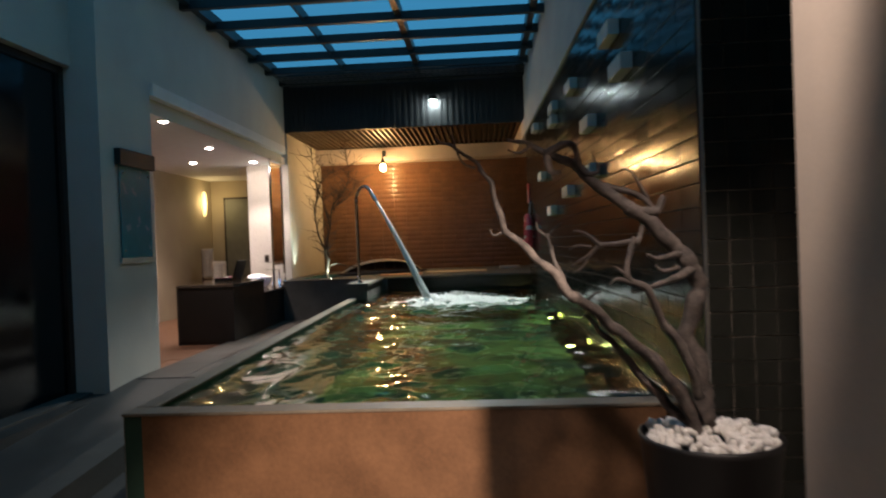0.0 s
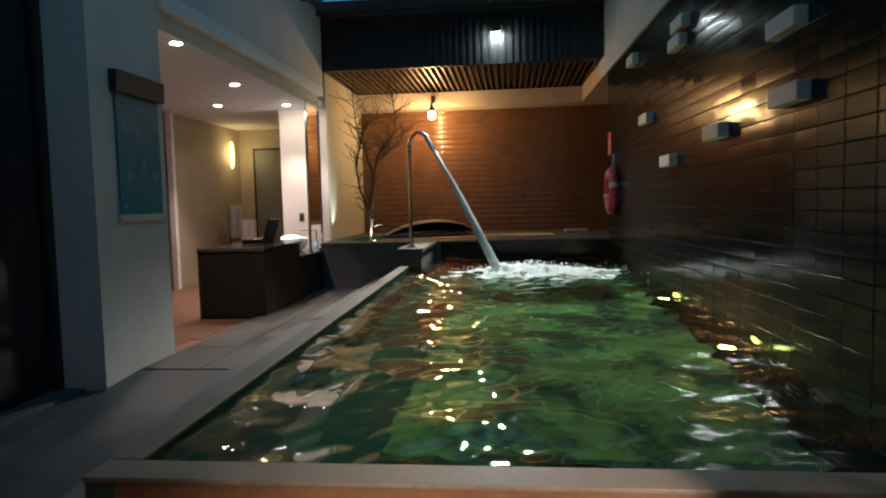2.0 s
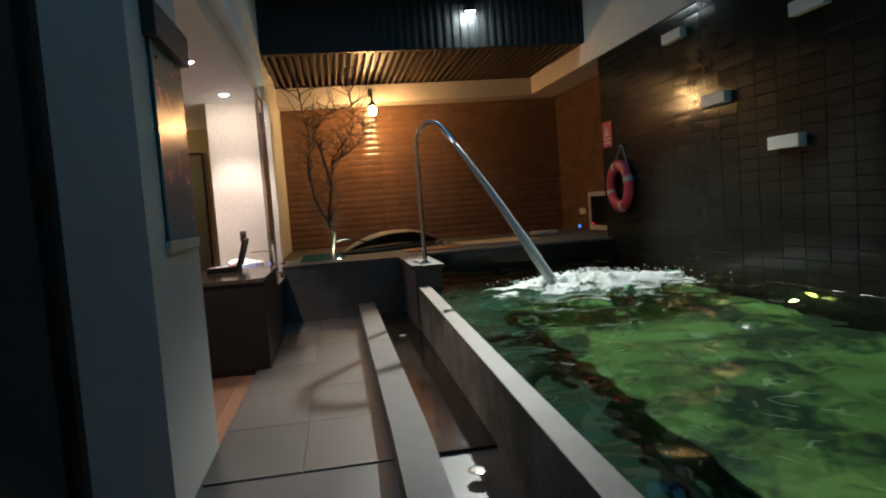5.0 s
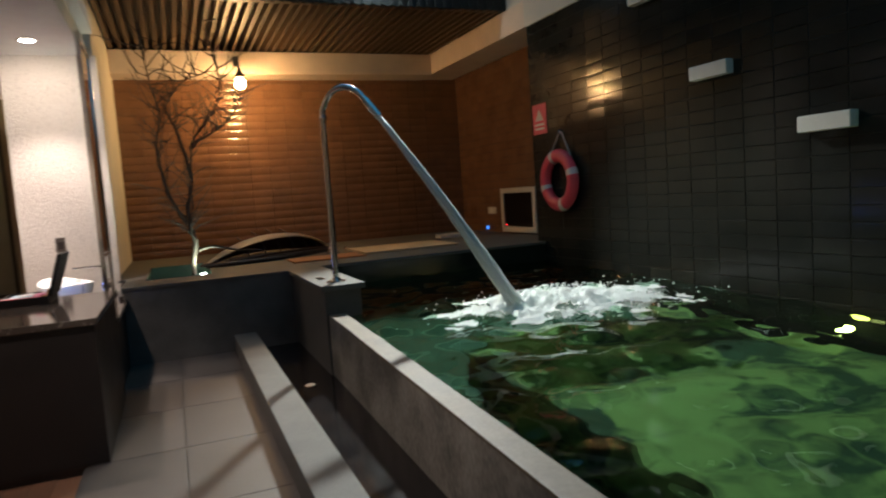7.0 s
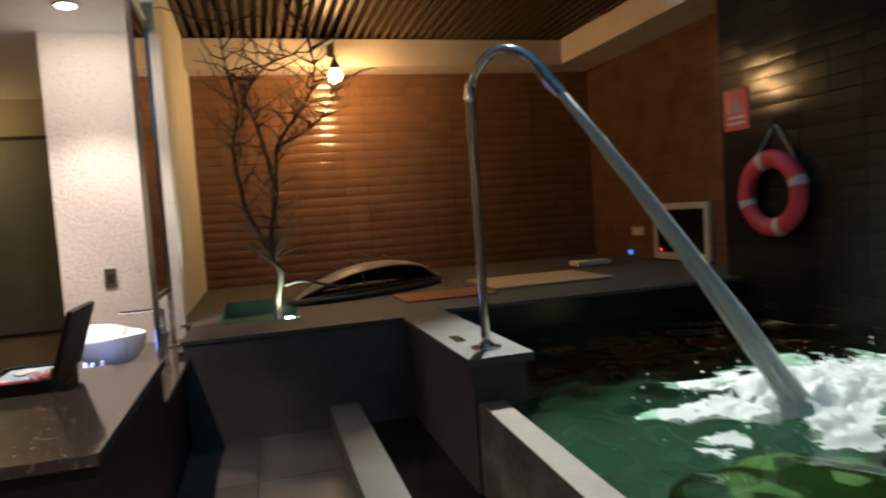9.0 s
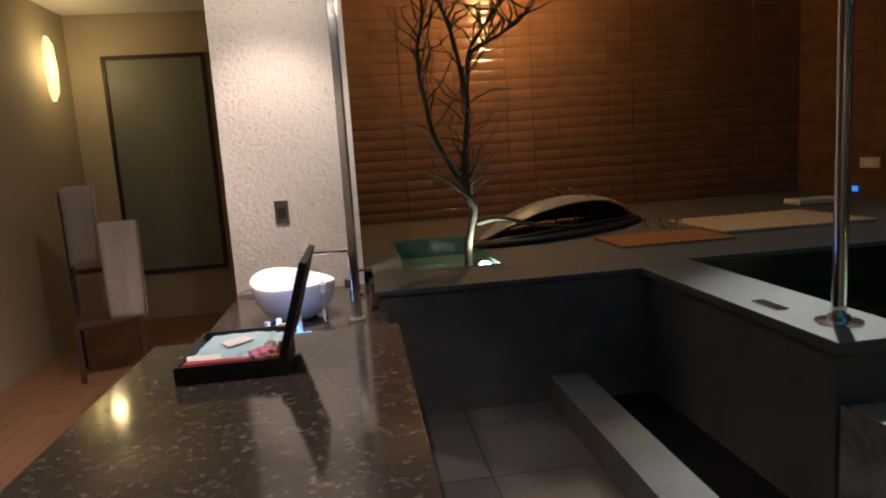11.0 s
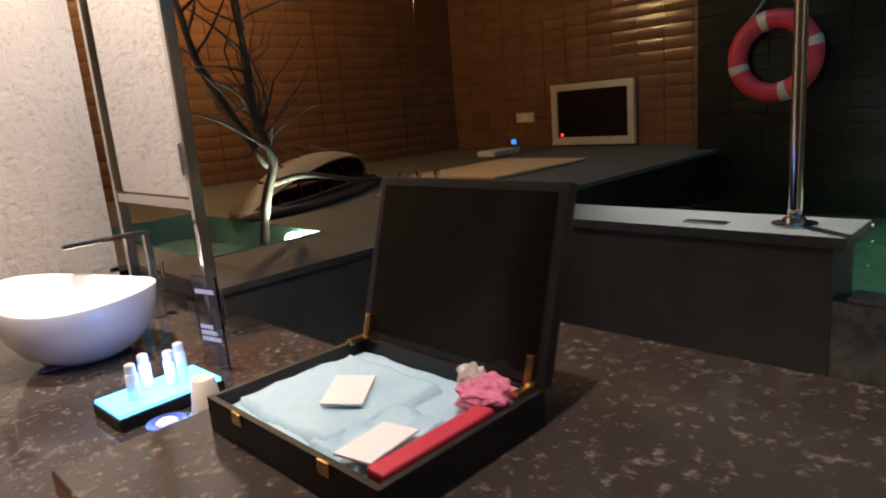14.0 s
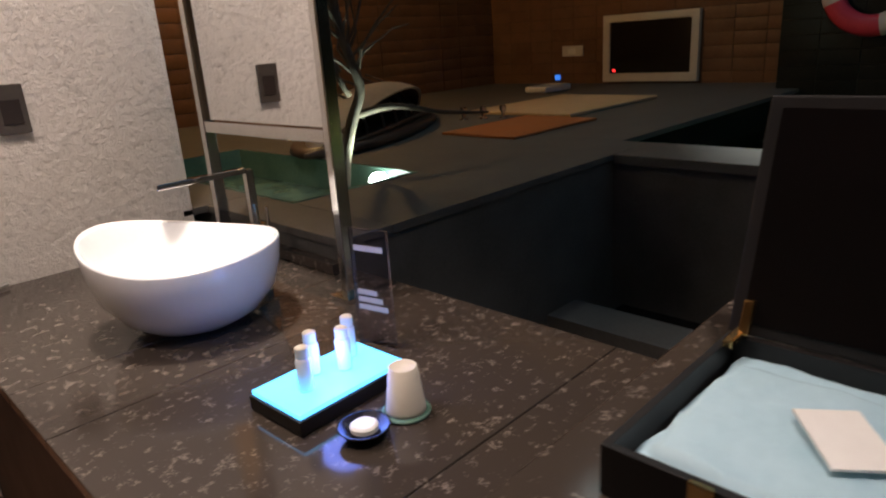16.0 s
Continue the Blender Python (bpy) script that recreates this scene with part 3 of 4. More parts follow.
# ---- flood lamp on the canopy front ----
flood = thing("flood_lamp", "bright white flood lamp on the canopy front", "lamp", pose(-0.49, 11.495, 4.32))
part("plate", box(-0.06, -0.02, -0.06, 0.06, 0.0, 0.06, 0.004), STEELDARK, flood)
part("arm", tube([(0, -0.02, 0), (0, -0.10, 0.01), (0, -0.16, -0.01)], 0.014), STEELDARK, flood)
part("housing", moved(lathe([(0.03, 0.09), (0.075, 0.06), (0.085, 0.0), (0.08, -0.005)], 24), pose(0, -0.17, -0.02, 20, 0, 0)), STEELDARK, flood)
part("lens", moved(lathe([(0.075, -0.006), (0.06, -0.02), (0.0, -0.03)], 24), pose(0, -0.17, -0.02, 20, 0, 0)), BULB_COOL, flood)

# ---- amber wall lamp ----
wl = thing("wall_lamp", "small amber lantern hung from the pale bulkhead", "lamp", pose(-1.885, YB - 0.51, 3.60))
part("plate", box(-0.04, -0.015, -0.05, 0.04, 0, 0.10, 0.005), STEELDARK, wl)
part("arm", tube(smooth_path([(0, -0.01, 0.04), (0, -0.16, 0.07), (0, -0.30, 0.02), (0, -0.33, -0.10)]), 0.009), STEELDARK, wl)
part("cap", moved(lathe([(0.095, 0.0), (0.055, 0.05), (0.02, 0.13), (0.012, 0.18)], 20), pose(0, -0.33, -0.27)), STEELDARK, wl)
part("globe", moved(lathe([(0.02, -0.11), (0.06, -0.085), (0.075, -0.03), (0.06, 0.03), (0.02, 0.05)], 24), pose(0, -0.33, -0.32)), BULB_WARM, wl, "glowing amber globe", True)

# ---- white blocks on the tiled wall ----
for by, bz in ((7.03, 1.81), (5.58, 1.95), (8.05, 2.36), (4.25, 2.03), (3.03, 2.63), (3.38, 2.97), (4.3, 2.46), (5.2, 3.0), (6.7, 2.92), (6.6, 3.07), (8.8, 3.2)):
    blk = thing("wall_block", "small white ceramic block jutting from the tiles", "block", pose(wall_x(by) - 0.008, by, bz, 0, 0, 1), "blocks on the tiled wall")
    part("body", box(-0.085, -0.20, -0.058, 0.0, 0.20, 0.058, 0.008), BLOCKWHITE, blk)
    part("back_plate", box(-0.004, -0.19, -0.05, 0.004, 0.19, 0.05), STEELDARK, blk)

# ---- life ring, notice, screen, switch ----
ring = thing("life_ring", "red life ring with pale bands hung by rope", "life ring", pose(wall_x(10.33) - 0.075, 10.33, 1.55))
bm = bmesh.new()
n, s_ = 40, 14
vs = [[bm.verts.new(((0.062 * math.sin(b)), (0.285 + 0.078 * math.cos(b)) * math.cos(a), (0.285 + 0.078 * math.cos(b)) * math.sin(a))) for b in (2 * math.pi * q / s_ for q in range(s_))] for a in (2 * math.pi * p / n for p in range(n))]
for p in range(n):
    for q in range(s_):
        bm.faces.new((vs[p][q], vs[(p + 1) % n][q], vs[(p + 1) % n][(q + 1) % s_], vs[p][(q + 1) % s_]))
part("body", bm, RED, ring, "", True)
for k in range(4):
    a0 = math.pi / 4 + k * math.pi / 2 + 0.5
    bm = bmesh.new()
    bvs = []
    for p in range(5):
        a = a0 - 0.11 + 0.055 * p
        bvs.append([bm.verts.new((0.065 * math.sin(b), (0.285 + 0.081 * math.cos(b)) * math.cos(a), (0.285 + 0.081 * math.cos(b)) * math.sin(a))) for b in (2 * math.pi * q / s_ for q in range(s_))])
    for p in range(4):
        for q in range(s_):
            bm.faces.new((bvs[p][q], bvs[p + 1][q], bvs[p + 1][(q + 1) % s_], bvs[p][(q + 1) % s_]))
    part("band", bm, BAND, ring, "pale reflective band", True)
part("rope", tube(smooth_path([(0.02, -0.24, 0.25), (0.04, -0.10, 0.44), (0.05, 0.0, 0.56), (0.04, 0.10, 0.44), (0.02, 0.24, 0.25)]), 0.009, 6), ROPE, ring, "grey hanging rope")
part("hook", tube(smooth_path([(0.072, 0, 0.58), (0.03, 0, 0.57), (0.03, 0, 0.53)]), 0.01, 8), CHROME, ring, "steel wall hook")

ns = thing("warning_notice", "small red warning notice on the tiles", "sign", pose(wall_x(10.77) - 0.012, 10.77, 2.31, 0, 0, 1))
part("plate", box(-0.006, -0.15, -0.18, 0.0, 0.15, 0.18, 0.002), RED, ns)
bm = bmesh.new()
tri = [bm.verts.new((-0.009, y, z)) for y, z in ((-0.09, -0.02), (0.09, -0.02), (0.0, 0.12))]
bm.faces.new(tri)
bmesh.ops.solidify(bm, geom=bm.faces[:], thickness=0.003)
part("symbol", bm, BAND, ns, "pale triangular symbol")
for k in range(2):
    part("text_bar", box(-0.009, -0.10, -0.08 - 0.05 * k, -0.006, 0.10, -0.055 - 0.05 * k), BAND, ns)

tv = thing("wall_screen", "small dark flat screen in a pale frame, off", "screen", pose(XT - 0.012, 12.38, 1.165) @ Matrix.Diagonal((1, 1.2, 1.08, 1)))
part("housing", box(-0.035, -0.43, -0.31, 0.0, 0.43, 0.31, 0.006), TVFRAME, tv)
for a in ((-0.43, -0.31, 0.43, -0.235), (-0.43, 0.245, 0.43, 0.31), (-0.43, -0.235, -0.365, 0.245), (0.365, -0.235, 0.43, 0.245)):
    part("frame", box(-0.055, a[0], a[1], -0.033, a[2], a[3], 0.006), TVFRAME, tv)
part("screen", box(-0.041, -0.36, -0.23, -0.034, 0.36, 0.24), SCREEN, tv, "black glass screen")
part("indicator", box(-0.045, 0.31, -0.215, -0.041, 0.335, -0.195), REDLED, tv, "red standby light")
sw = thing("wall_switch", "pale wall control panel with a blue light", "switch", pose(XT - 0.012, 13.30, 1.16))
part("plate", box(-0.02, -0.13, -0.055, 0.0, 0.13, 0.055, 0.004), TVFRAME, sw)
part("button", box(-0.026, -0.05, -0.03, -0.02, 0.05, 0.03, 0.002), BLOCKWHITE, sw)
part("blue_light", box(-0.02, 0.17, -0.31, 0.0, 0.23, -0.255, 0.002), BLUELED, sw, "small blue indicator")

# ---- spout, water jet and foam ----
sp = thing("spout", "tall polished steel swan-neck water spout", "spout", pose(-1.72, 9.275, DZ, 0, 0, -38))
part("flange", lathe([(0.085, 0), (0.085, 0.008), (0.045, 0.014), (0.040, 0.03)], 24), CHROME, sp)
neck = [(0, 0, 0.01), (0, 0, 0.6), (0, 0, 1.36), (0.02, 0, 1.47), (0.09, 0, 1.575), (0.20, 0, 1.615), (0.31, 0, 1.575), (0.39, 0, 1.49)]
part("neck", tube(smooth_path(neck), 0.026, 14), CHROME, sp, "", True)
part("collar", moved(lathe([(0.034, -0.02), (0.036, 0.0), (0.034, 0.02)], 16), pose(0, 0, 1.38)), CHROME, sp)
part("nozzle", tube([(0.375, 0, 1.505), (0.43, 0, 1.43), (0.50, 0.0, 1.345)], [0.030, 0.036, 0.030], 14), CHROME, sp)
tagw = Vector((-1.326, 8.967, DZ + 1.345))
hit = Vector((-0.46, 8.36, 0.52))
jet = thing("water_jet", "white jet of water falling from the spout", "water jet", kind="")
rng = random.Random(5)
for k in range(120):
    a, q = rng.uniform(0, 6.28), math.sqrt(rng.random())
    o0, o1 = Vector((math.cos(a), math.sin(a), 0.0)) * 0.022 * q, Vector((math.cos(a) * 0.7, math.sin(a), 0.0)) * 0.095 * q
    pts, rad = [], []
    t0, t1 = (0.0, 1.0) if k < 44 else sorted((rng.uniform(0, 0.6), rng.uniform(0.6, 1)))
    for j in range(13):
        t = t0 + (t1 - t0) * j / 12
        p = tagw.lerp(hit, t) + o0.lerp(o1, t)
        p.z += 0.16 * t * (1 - t)
        pts.append(p + Vector((rng.gauss(0, 0.003), rng.gauss(0, 0.003), 0)) * t)
        rad.append((0.0048 + 0.0012 * t) * rng.uniform(0.5, 1.3))
    part("strand", tube(pts, rad, 6), JETMAT, jet, "", True)
bm = bmesh.new()
bmesh.ops.create_grid(bm, x_segments=150, y_segments=90, size=1)
for v in bm.verts:
    x, y = v.co.x * 1.25, v.co.y * 0.75
    d = math.hypot(x / 1.2, y / 0.72)
    h = noise.fractal(Vector((x * 7, y * 7, 3)), 0.8, 2.2, 5)
    core = math.exp(-((x + 0.36) ** 2 + y ** 2) * 6)
    v.co = Vector((hit.x + 0.50 + x, hit.y + 0.10 + y, hit.z - 0.006 + (0.05 + 0.06 * h) * max(0, 1 - d ** 1.6) + core * 0.07 * (0.6 + h)))
gone = [f for f in bm.faces if (lambda c, d: d > 0.74 + 0.6 * noise.fractal(Vector((c.x * 3.2, c.y * 3.2, 1)), 0.7, 2.1, 5))(f.calc_center_median(), math.hypot((f.calc_center_median().x - (hit.x + 0.50)) / 1.25, (f.calc_center_median().y - hit.y - 0.10) / 0.8))]
bmesh.ops.delete(bm, geom=gone, context="FACES")
ob = tagged(obj("foam", bm, FOAM, None, "", True), "churning white foam where the jet lands", "foam", kind="stuff")
bm = bmesh.new()
for k in range(700):
    a, q = rng.uniform(0, 6.28), abs(rng.gauss(0, 0.42))
    r = rng.uniform(0.003, 0.009)
    bmesh.ops.create_icosphere(bm, subdivisions=1, radius=r, matrix=Matrix.Translation((hit.x + 0.4 + 1.3 * q * math.cos(a), hit.y + 0.08 + 0.8 * q * math.sin(a), hit.z + 0.03 + max(0, 0.14 - q * 0.14) * rng.random())))
tagged(obj("spray_drops", bm, JETMAT), "fine drops of spray over the foam", "spray", kind="stuff")

# ---- driftwood in a dark pot ----
pot = thing("planter_pot", "large dark round planter with white pebbles", "planter", pose(1.335, 1.29, -0.25))
part("body", lathe([(0.19, 0.0), (0.22, 0.03), (0.285, 0.68), (0.297, 0.79), (0.303, 0.815), (0.288, 0.822), (0.280, 0.78), (0.0, 0.77)], 44), BLACK, pot, "", True)
bm = bmesh.new()
rng = random.Random(8)
for k in range(330):
    a, q = rng.uniform(0, 6.28), 0.272 * math.sqrt(rng.random())
    m = Matrix.LocRotScale((q * math.cos(a), q * math.sin(a), 0.79 + rng.uniform(0, 0.03) + 0.035 * (1 - q / 0.28)), Euler((rng.uniform(0, 3), rng.uniform(0, 3), rng.uniform(0, 3))), (rng.uniform(0.016, 0.033), rng.uniform(0.014, 0.026), rng.uniform(0.012, 0.019)))
    bmesh.ops.create_icosphere(bm, subdivisions=2, radius=1, matrix=m)
ob = part("pebble_fill", bm, PEBBLE, pot, "white rounded pebbles", True)
ob["kind"] = "stuff"

drift = thing("driftwood_branch", "gnarled bare driftwood branch standing in pebbles", "branch")
limbs = [
    ([(1.34, 1.3, 0.48), (1.32, 1.3, 0.60), (1.31, 1.3, 0.75), (1.27, 1.3, 0.98), (1.29, 1.28, 1.22), (1.24, 1.27, 1.36), (1.1, 1.27, 1.5), (1.0, 1.27, 1.58)], 0.066, 0.044),
    ([(1.03, 1.27, 1.56), (0.86, 1.3, 1.7), (0.77, 1.33, 1.79), (0.68, 1.36, 1.83), (0.59, 1.36, 1.88), (0.5, 1.3, 1.9)], 0.042, 0.008),
    ([(1.29, 1.25, 0.48), (1.23, 1.25, 0.70), (1.09, 1.22, 0.91), (0.94, 1.2, 1.04), (0.8, 1.18, 1.17), (0.69, 1.17, 1.26), (0.57, 1.2, 1.41), (0.47, 1.25, 1.49), (0.44, 1.3, 1.65), (0.37, 1.35, 1.78), (0.26, 1.4, 1.89), (0.15, 1.45, 1.95)], 0.048, 0.005),
    ([(1.30, 1.3, 0.56), (1.11, 1.3, 0.76), (0.93, 1.25, 0.97), (0.80, 1.20, 1.12)], 0.034, 0.012),
    ([(1.27, 1.2, 0.74), (1.2, 1.17, 0.95), (1.1, 1.15, 1.12), (1.03, 1.13, 1.23), (0.97, 1.13, 1.28), (1.0, 1.15, 1.4), (1.02, 1.16, 1.45)], 0.031, 0.014),
    ([(1.27, 1.25, 1.29), (1.18, 1.18, 1.26), (1.08, 1.15, 1.23), (0.98, 1.15, 1.21)], 0.026, 0.012),
    ([(1.05, 1.28, 1.42), (0.91, 1.36, 1.41), (0.85, 1.38, 1.36), (0.77, 1.38, 1.32)], 0.020, 0.007),
    ([(1.02, 1.17, 1.42), (1.05, 1.24, 1.44), (1.07, 1.28, 1.52)], 0.018, 0.012),
    ([(0.91, 1.36, 1.40), (0.83, 1.38, 1.47), (0.78, 1.38, 1.48)], 0.017, 0.005),
    ([(0.86, 1.38, 1.40), (0.80, 1.36, 1.41), (0.76, 1.36, 1.39)], 0.012, 0.004),
    ([(0.86, 1.38, 1.37), (0.82, 1.38, 1.31), (0.77, 1.38, 1.29)], 0.012, 0.004),
    ([(1.01, 1.27, 1.57), (1.12, 1.24, 1.55), (1.16, 1.24, 1.61)], 0.036, 0.018),
    ([(1.10, 1.27, 1.60), (1.04, 1.25, 1.71), (0.99, 1.25, 1.74)], 0.014, 0.005),
    ([(0.86, 1.30, 1.70), (0.95, 1.28, 1.66), (1.06, 1.26, 1.62), (1.12, 1.25, 1.56)], 0.022, 0.016),
    ([(0.67, 1.36, 1.83), (0.77, 1.3, 1.86), (0.82, 1.28, 1.74), (0.88, 1.28, 1.74), (0.86, 1.28, 1.83)], 0.026, 0.007),
    ([(0.68, 1.36, 1.83), (0.68, 1.35, 1.76), (0.74, 1.34, 1.75)], 0.030, 0.012),
    ([(0.60, 1.36, 1.87), (0.55, 1.36, 1.84), (0.50, 1.36, 1.86)], 0.014, 0.004),
    ([(0.7, 1.18, 1.27), (0.68, 1.35, 1.41), (0.67, 1.42, 1.47)], 0.017, 0.009),
    ([(0.67, 1.42, 1.46), (0.63, 1.42, 1.49), (0.62, 1.42, 1.53)], 0.009, 0.004),
    ([(0.67, 1.42, 1.46), (0.71, 1.42, 1.50), (0.74, 1.42, 1.52)], 0.008, 0.003),
    ([(0.98, 1.13, 1.25), (0.92, 1.1, 1.27), (0.89, 1.1, 1.25)], 0.016, 0.006),
    ([(0.97, 1.13, 1.28), (0.91, 1.12, 1.32)], 0.014, 0.006),
    ([(1.22, 1.25, 1.36), (1.12, 1.2, 1.35), (1.07, 1.18, 1.37)], 0.022, 0.010),
    ([(1.20, 1.22, 1.30), (1.13, 1.18, 1.29), (1.10, 1.17, 1.32)], 0.018, 0.008),
    ([(0.35, 1.35, 1.78), (0.29, 1.35, 1.81), (0.25, 1.35, 1.94)], 0.010, 0.004),
    ([(0.47, 1.25, 1.49), (0.42, 1.25, 1.47), (0.40, 1.25, 1.50)], 0.010, 0.004),
    ([(0.80, 1.18, 1.17), (0.83, 1.15, 1.21), (0.86, 1.14, 1.22)], 0.010, 0.004),
]
for pts, r0, r1 in limbs:
    sm = smooth_path(pts, 7)
    n = len(sm) - 1
    rad = [0.84 * (r0 + (r1 - r0) * k / n) * (1 + 0.30 * noise.noise(Vector((k * 0.6, r0 * 90, 0)))) for k in range(n + 1)]
    sm = [p + Vector((noise.noise(p * 9), noise.noise(p * 9 + Vector((4, 0, 0))), noise.noise(p * 9 + Vector((0, 7, 0))))) * r0 * 0.55 for p in sm]
    part("limb", tube(sm, [q * 0.84 for q in rad], 10, 0.22), BARK, drift, "", True)

# ---- bare tree in the glass planter ----
planter = thing("sunken_planter", "green glass-lined planter sunk in the deck", "planter")
part("bottom", box(-3.27, 11.20, 0.62, -2.62, 12.75, 0.66), GREENGLASS, planter)
for a in ((-3.27, 11.20, -3.255, 12.75), (-2.635, 11.20, -2.62, 12.75), (-3.255, 11.20, -2.635, 11.215), (-3.255, 12.735, -2.635, 12.75)):
    part("side", box(a[0], a[1], 0.66, a[2], a[3], DZ + 0.003), GREENGLASS, planter)
pl = thing("planter_lamp", "small white uplight in the planter", "lamp", pose(-2.70, 11.38, 0.755))
part("body", lathe([(0.02, -0.094), (0.02, -0.055), (0.05, -0.045), (0.053, 0.005), (0.046, 0.010)], 18), STEELDARK, pl)
part("lens", lathe([(0.046, 0.011), (0.042, 0.030), (0.025, 0.047), (0.0, 0.053)], 18), PLANTERGLOW, pl)

tree = thing("bare_tree", "leafless twisted small tree in the planter", "tree")
mains = [
    ([(-2.80, 11.51, 0.66), (-2.78, 11.46, 1.0), (-2.74, 11.40, 1.17), (-2.79, 11.38, 1.29), (-2.80, 11.43, 1.45), (-2.73, 11.58, 1.81), (-2.68, 11.63, 2.23), (-2.44, 11.63, 2.56), (-2.31, 11.68, 2.89), (-2.37, 11.73, 3.27), (-2.42, 11.78, 3.66)], 0.027, 0.005),
    ([(-2.75, 11.53, 1.25), (-2.95, 11.58, 1.63), (-3.05, 11.63, 2.19), (-2.98, 11.68, 2.52), (-3.06, 11.73, 3.08), (-3.11, 11.78, 3.50)], 0.022, 0.005),
    ([(-2.73, 11.58, 1.81), (-2.81, 11.48, 2.31), (-2.91, 11.48, 2.63), (-2.71, 11.48, 2.89), (-2.48, 11.48, 2.98)], 0.018, 0.005),
    ([(-2.68, 11.63, 2.23), (-2.50, 11.58, 2.32), (-2.26, 11.53, 2.49), (-2.11, 11.53, 2.77)], 0.015, 0.004),
    ([(-2.72, 11.50, 1.06), (-2.57, 11.38, 1.09), (-2.35, 11.28, 1.04), (-2.08, 11.23, 1.01)], 0.020, 0.006),
    ([(-2.72, 11.50, 1.15), (-2.88, 11.48, 1.35), (-3.10, 11.48, 1.45)], 0.014, 0.004)]
rng = random.Random(21)
twigs = bmesh.new()
for pts, r0, r1 in mains:
    sm = smooth_path(pts, 6)
    n = len(sm) - 1
    sm = [p + Vector((noise.noise(p * 5), noise.noise(p * 5 + Vector((3, 0, 0))), 0)) * 0.02 for p in sm]
    part("branch", tube(sm, [r0 + (r1 - r0) * k / n for k in range(n + 1)], 8, 0.12), TWIG, tree, "", True)
    if sm[-1].z > 1.6:
        for k in [q for q in range(n // 4, n) for _ in range(1 + q % 2)]:
            d = Vector((rng.uniform(-1, 1), rng.uniform(-0.5, 0.5), rng.uniform(0.1, 0.9))).normalized()
            p, seg = sm[k].copy(), [sm[k].copy()]
            for _ in range(5):
                d = (d + Vector((rng.gauss(0, 0.35), rng.gauss(0, 0.2), rng.gauss(0.1, 0.3)))).normalized()
                p = p + d * rng.uniform(0.05, 0.14)
                if p.z < 3.7:
                    seg.append(p.copy())
            if len(seg) > 2:
                tube(seg, [0.008 - 0.0055 * q / (len(seg) - 1) for q in range(len(seg))], 5, bm=twigs)
part("brushwood", twigs, TWIG, tree)["kind"] = "stuff"

# ---- deck furniture: shell seat, taps, orange insert, lamp-lit patch ----
shell = thing("shell_seat", "pale boat-shaped shell lounge with a ribbed brown lining", "lounge", pose(-1.80, 12.46, DZ, 0, 0, 30) @ Matrix.Diagonal((1.38, 1.15, 1.08, 1)))


def shell_surface(scale, z0):
    bm = bmesh.new()
    grid = []
    for i in range(33):
        u = -1 + 2 * i / 32
        w = max(0.0, 1 - abs(u) ** 2.2)
        row = []
        for j in range(13):
            a = math.pi * (0.06 + 0.62 * j / 12)
            row.append(bm.verts.new((u * 0.74 * scale, (0.30 * w * scale) * math.cos(a) - 0.05 * w, z0 + 0.015 + (0.28 * w * scale) * math.sin(a) ** 0.9 + 0.0)))
        grid.append(row)
    for i in range(32):
        for j in range(12):
            bm.faces.new((grid[i][j], grid[i + 1][j], grid[i + 1][j + 1], grid[i][j + 1]))
    return bm, grid


bm, _ = shell_surface(1.0, 0.0)
bmesh.ops.solidify(bm, geom=bm.faces[:], thickness=-0.02)
part("shell", bm, SHELLWHITE, shell, "pale curved outer shell", True)
bm, _ = shell_surface(0.93, 0.005)
part("lining", bm, SHELLBROWN, shell, "dark brown lining", True)
bm = lathe([(0.70, 0.0), (0.74, 0.02), (0.72, 0.05), (0.66, 0.055)], 40, sx=1.0, sy=0.40)
part("base", bm, CHAIRWOOD, shell, "dark wooden base", True)
for k in range(7):
    u = -0.72 + 0.24 * k
    w = 1 - abs(u) ** 2.2
    part("rib", tube(smooth_path([(u * 0.7, -0.24 * w + 0.10 * w, 0.04), (u * 0.69, -0.22 * w + 0.1 * w, 0.12 * w + 0.03), (u * 0.68, -0.12 * w + 0.1 * w, 0.27 * w + 0.02), (u * 0.68, 0.1 * w, 0.335 * w + 0.015)]), 0.008, 6), CHAIRWOOD, shell)
part("rim", tube(smooth_path([(-0.76, 0.0, 0.03), (-0.5, -0.17, 0.06), (0.0, -0.22, 0.075), (0.5, -0.17, 0.06), (0.76, 0.0, 0.03)]), 0.013, 8), CHAIRWOOD, shell, "dark lower rim", True)

taps = thing("deck_taps", "row of three small chrome bath taps", "taps", pose(-1.02, 12.18, DZ, 0, 0, -52))
for k in range(3):
    part("tap", moved(lathe([(0.035, 0), (0.035, 0.006), (0.016, 0.012), (0.015, 0.05), (0.026, 0.055), (0.026, 0.085), (0.010, 0.09)], 18), pose(-0.14 + 0.14 * k, 0, 0)), CHROME, taps)
# Wooden insert; its orange is lamplight painted in.
bm = box(-1.72, 11.36, DZ + 0.001, -0.86, 11.92, DZ + 0.016, 0.004)
tagged(obj("wood_board", bm, ORANGELIT_WOOD), "wooden deck insert with orange lamplight in its colour", "board")
# Thin pad coloured as the deck area that the amber lamp brightens.
bm = box(-0.80, 11.60, DZ + 0.001, 0.46, 12.52, DZ + 0.025, 0.01)
tagged(obj("lamplit_patch", bm, LAMPLIT_BEIGE), "flat beige pad painting the lamp-lit part of the deck", "mat")
bm = box(0.75, 12.9, DZ + 0.001, 1.2, 13.15, DZ + 0.06, 0.02)
tagged(obj("folded_towel", bm, CLOTH), "small folded pale towel on the deck", "towel")
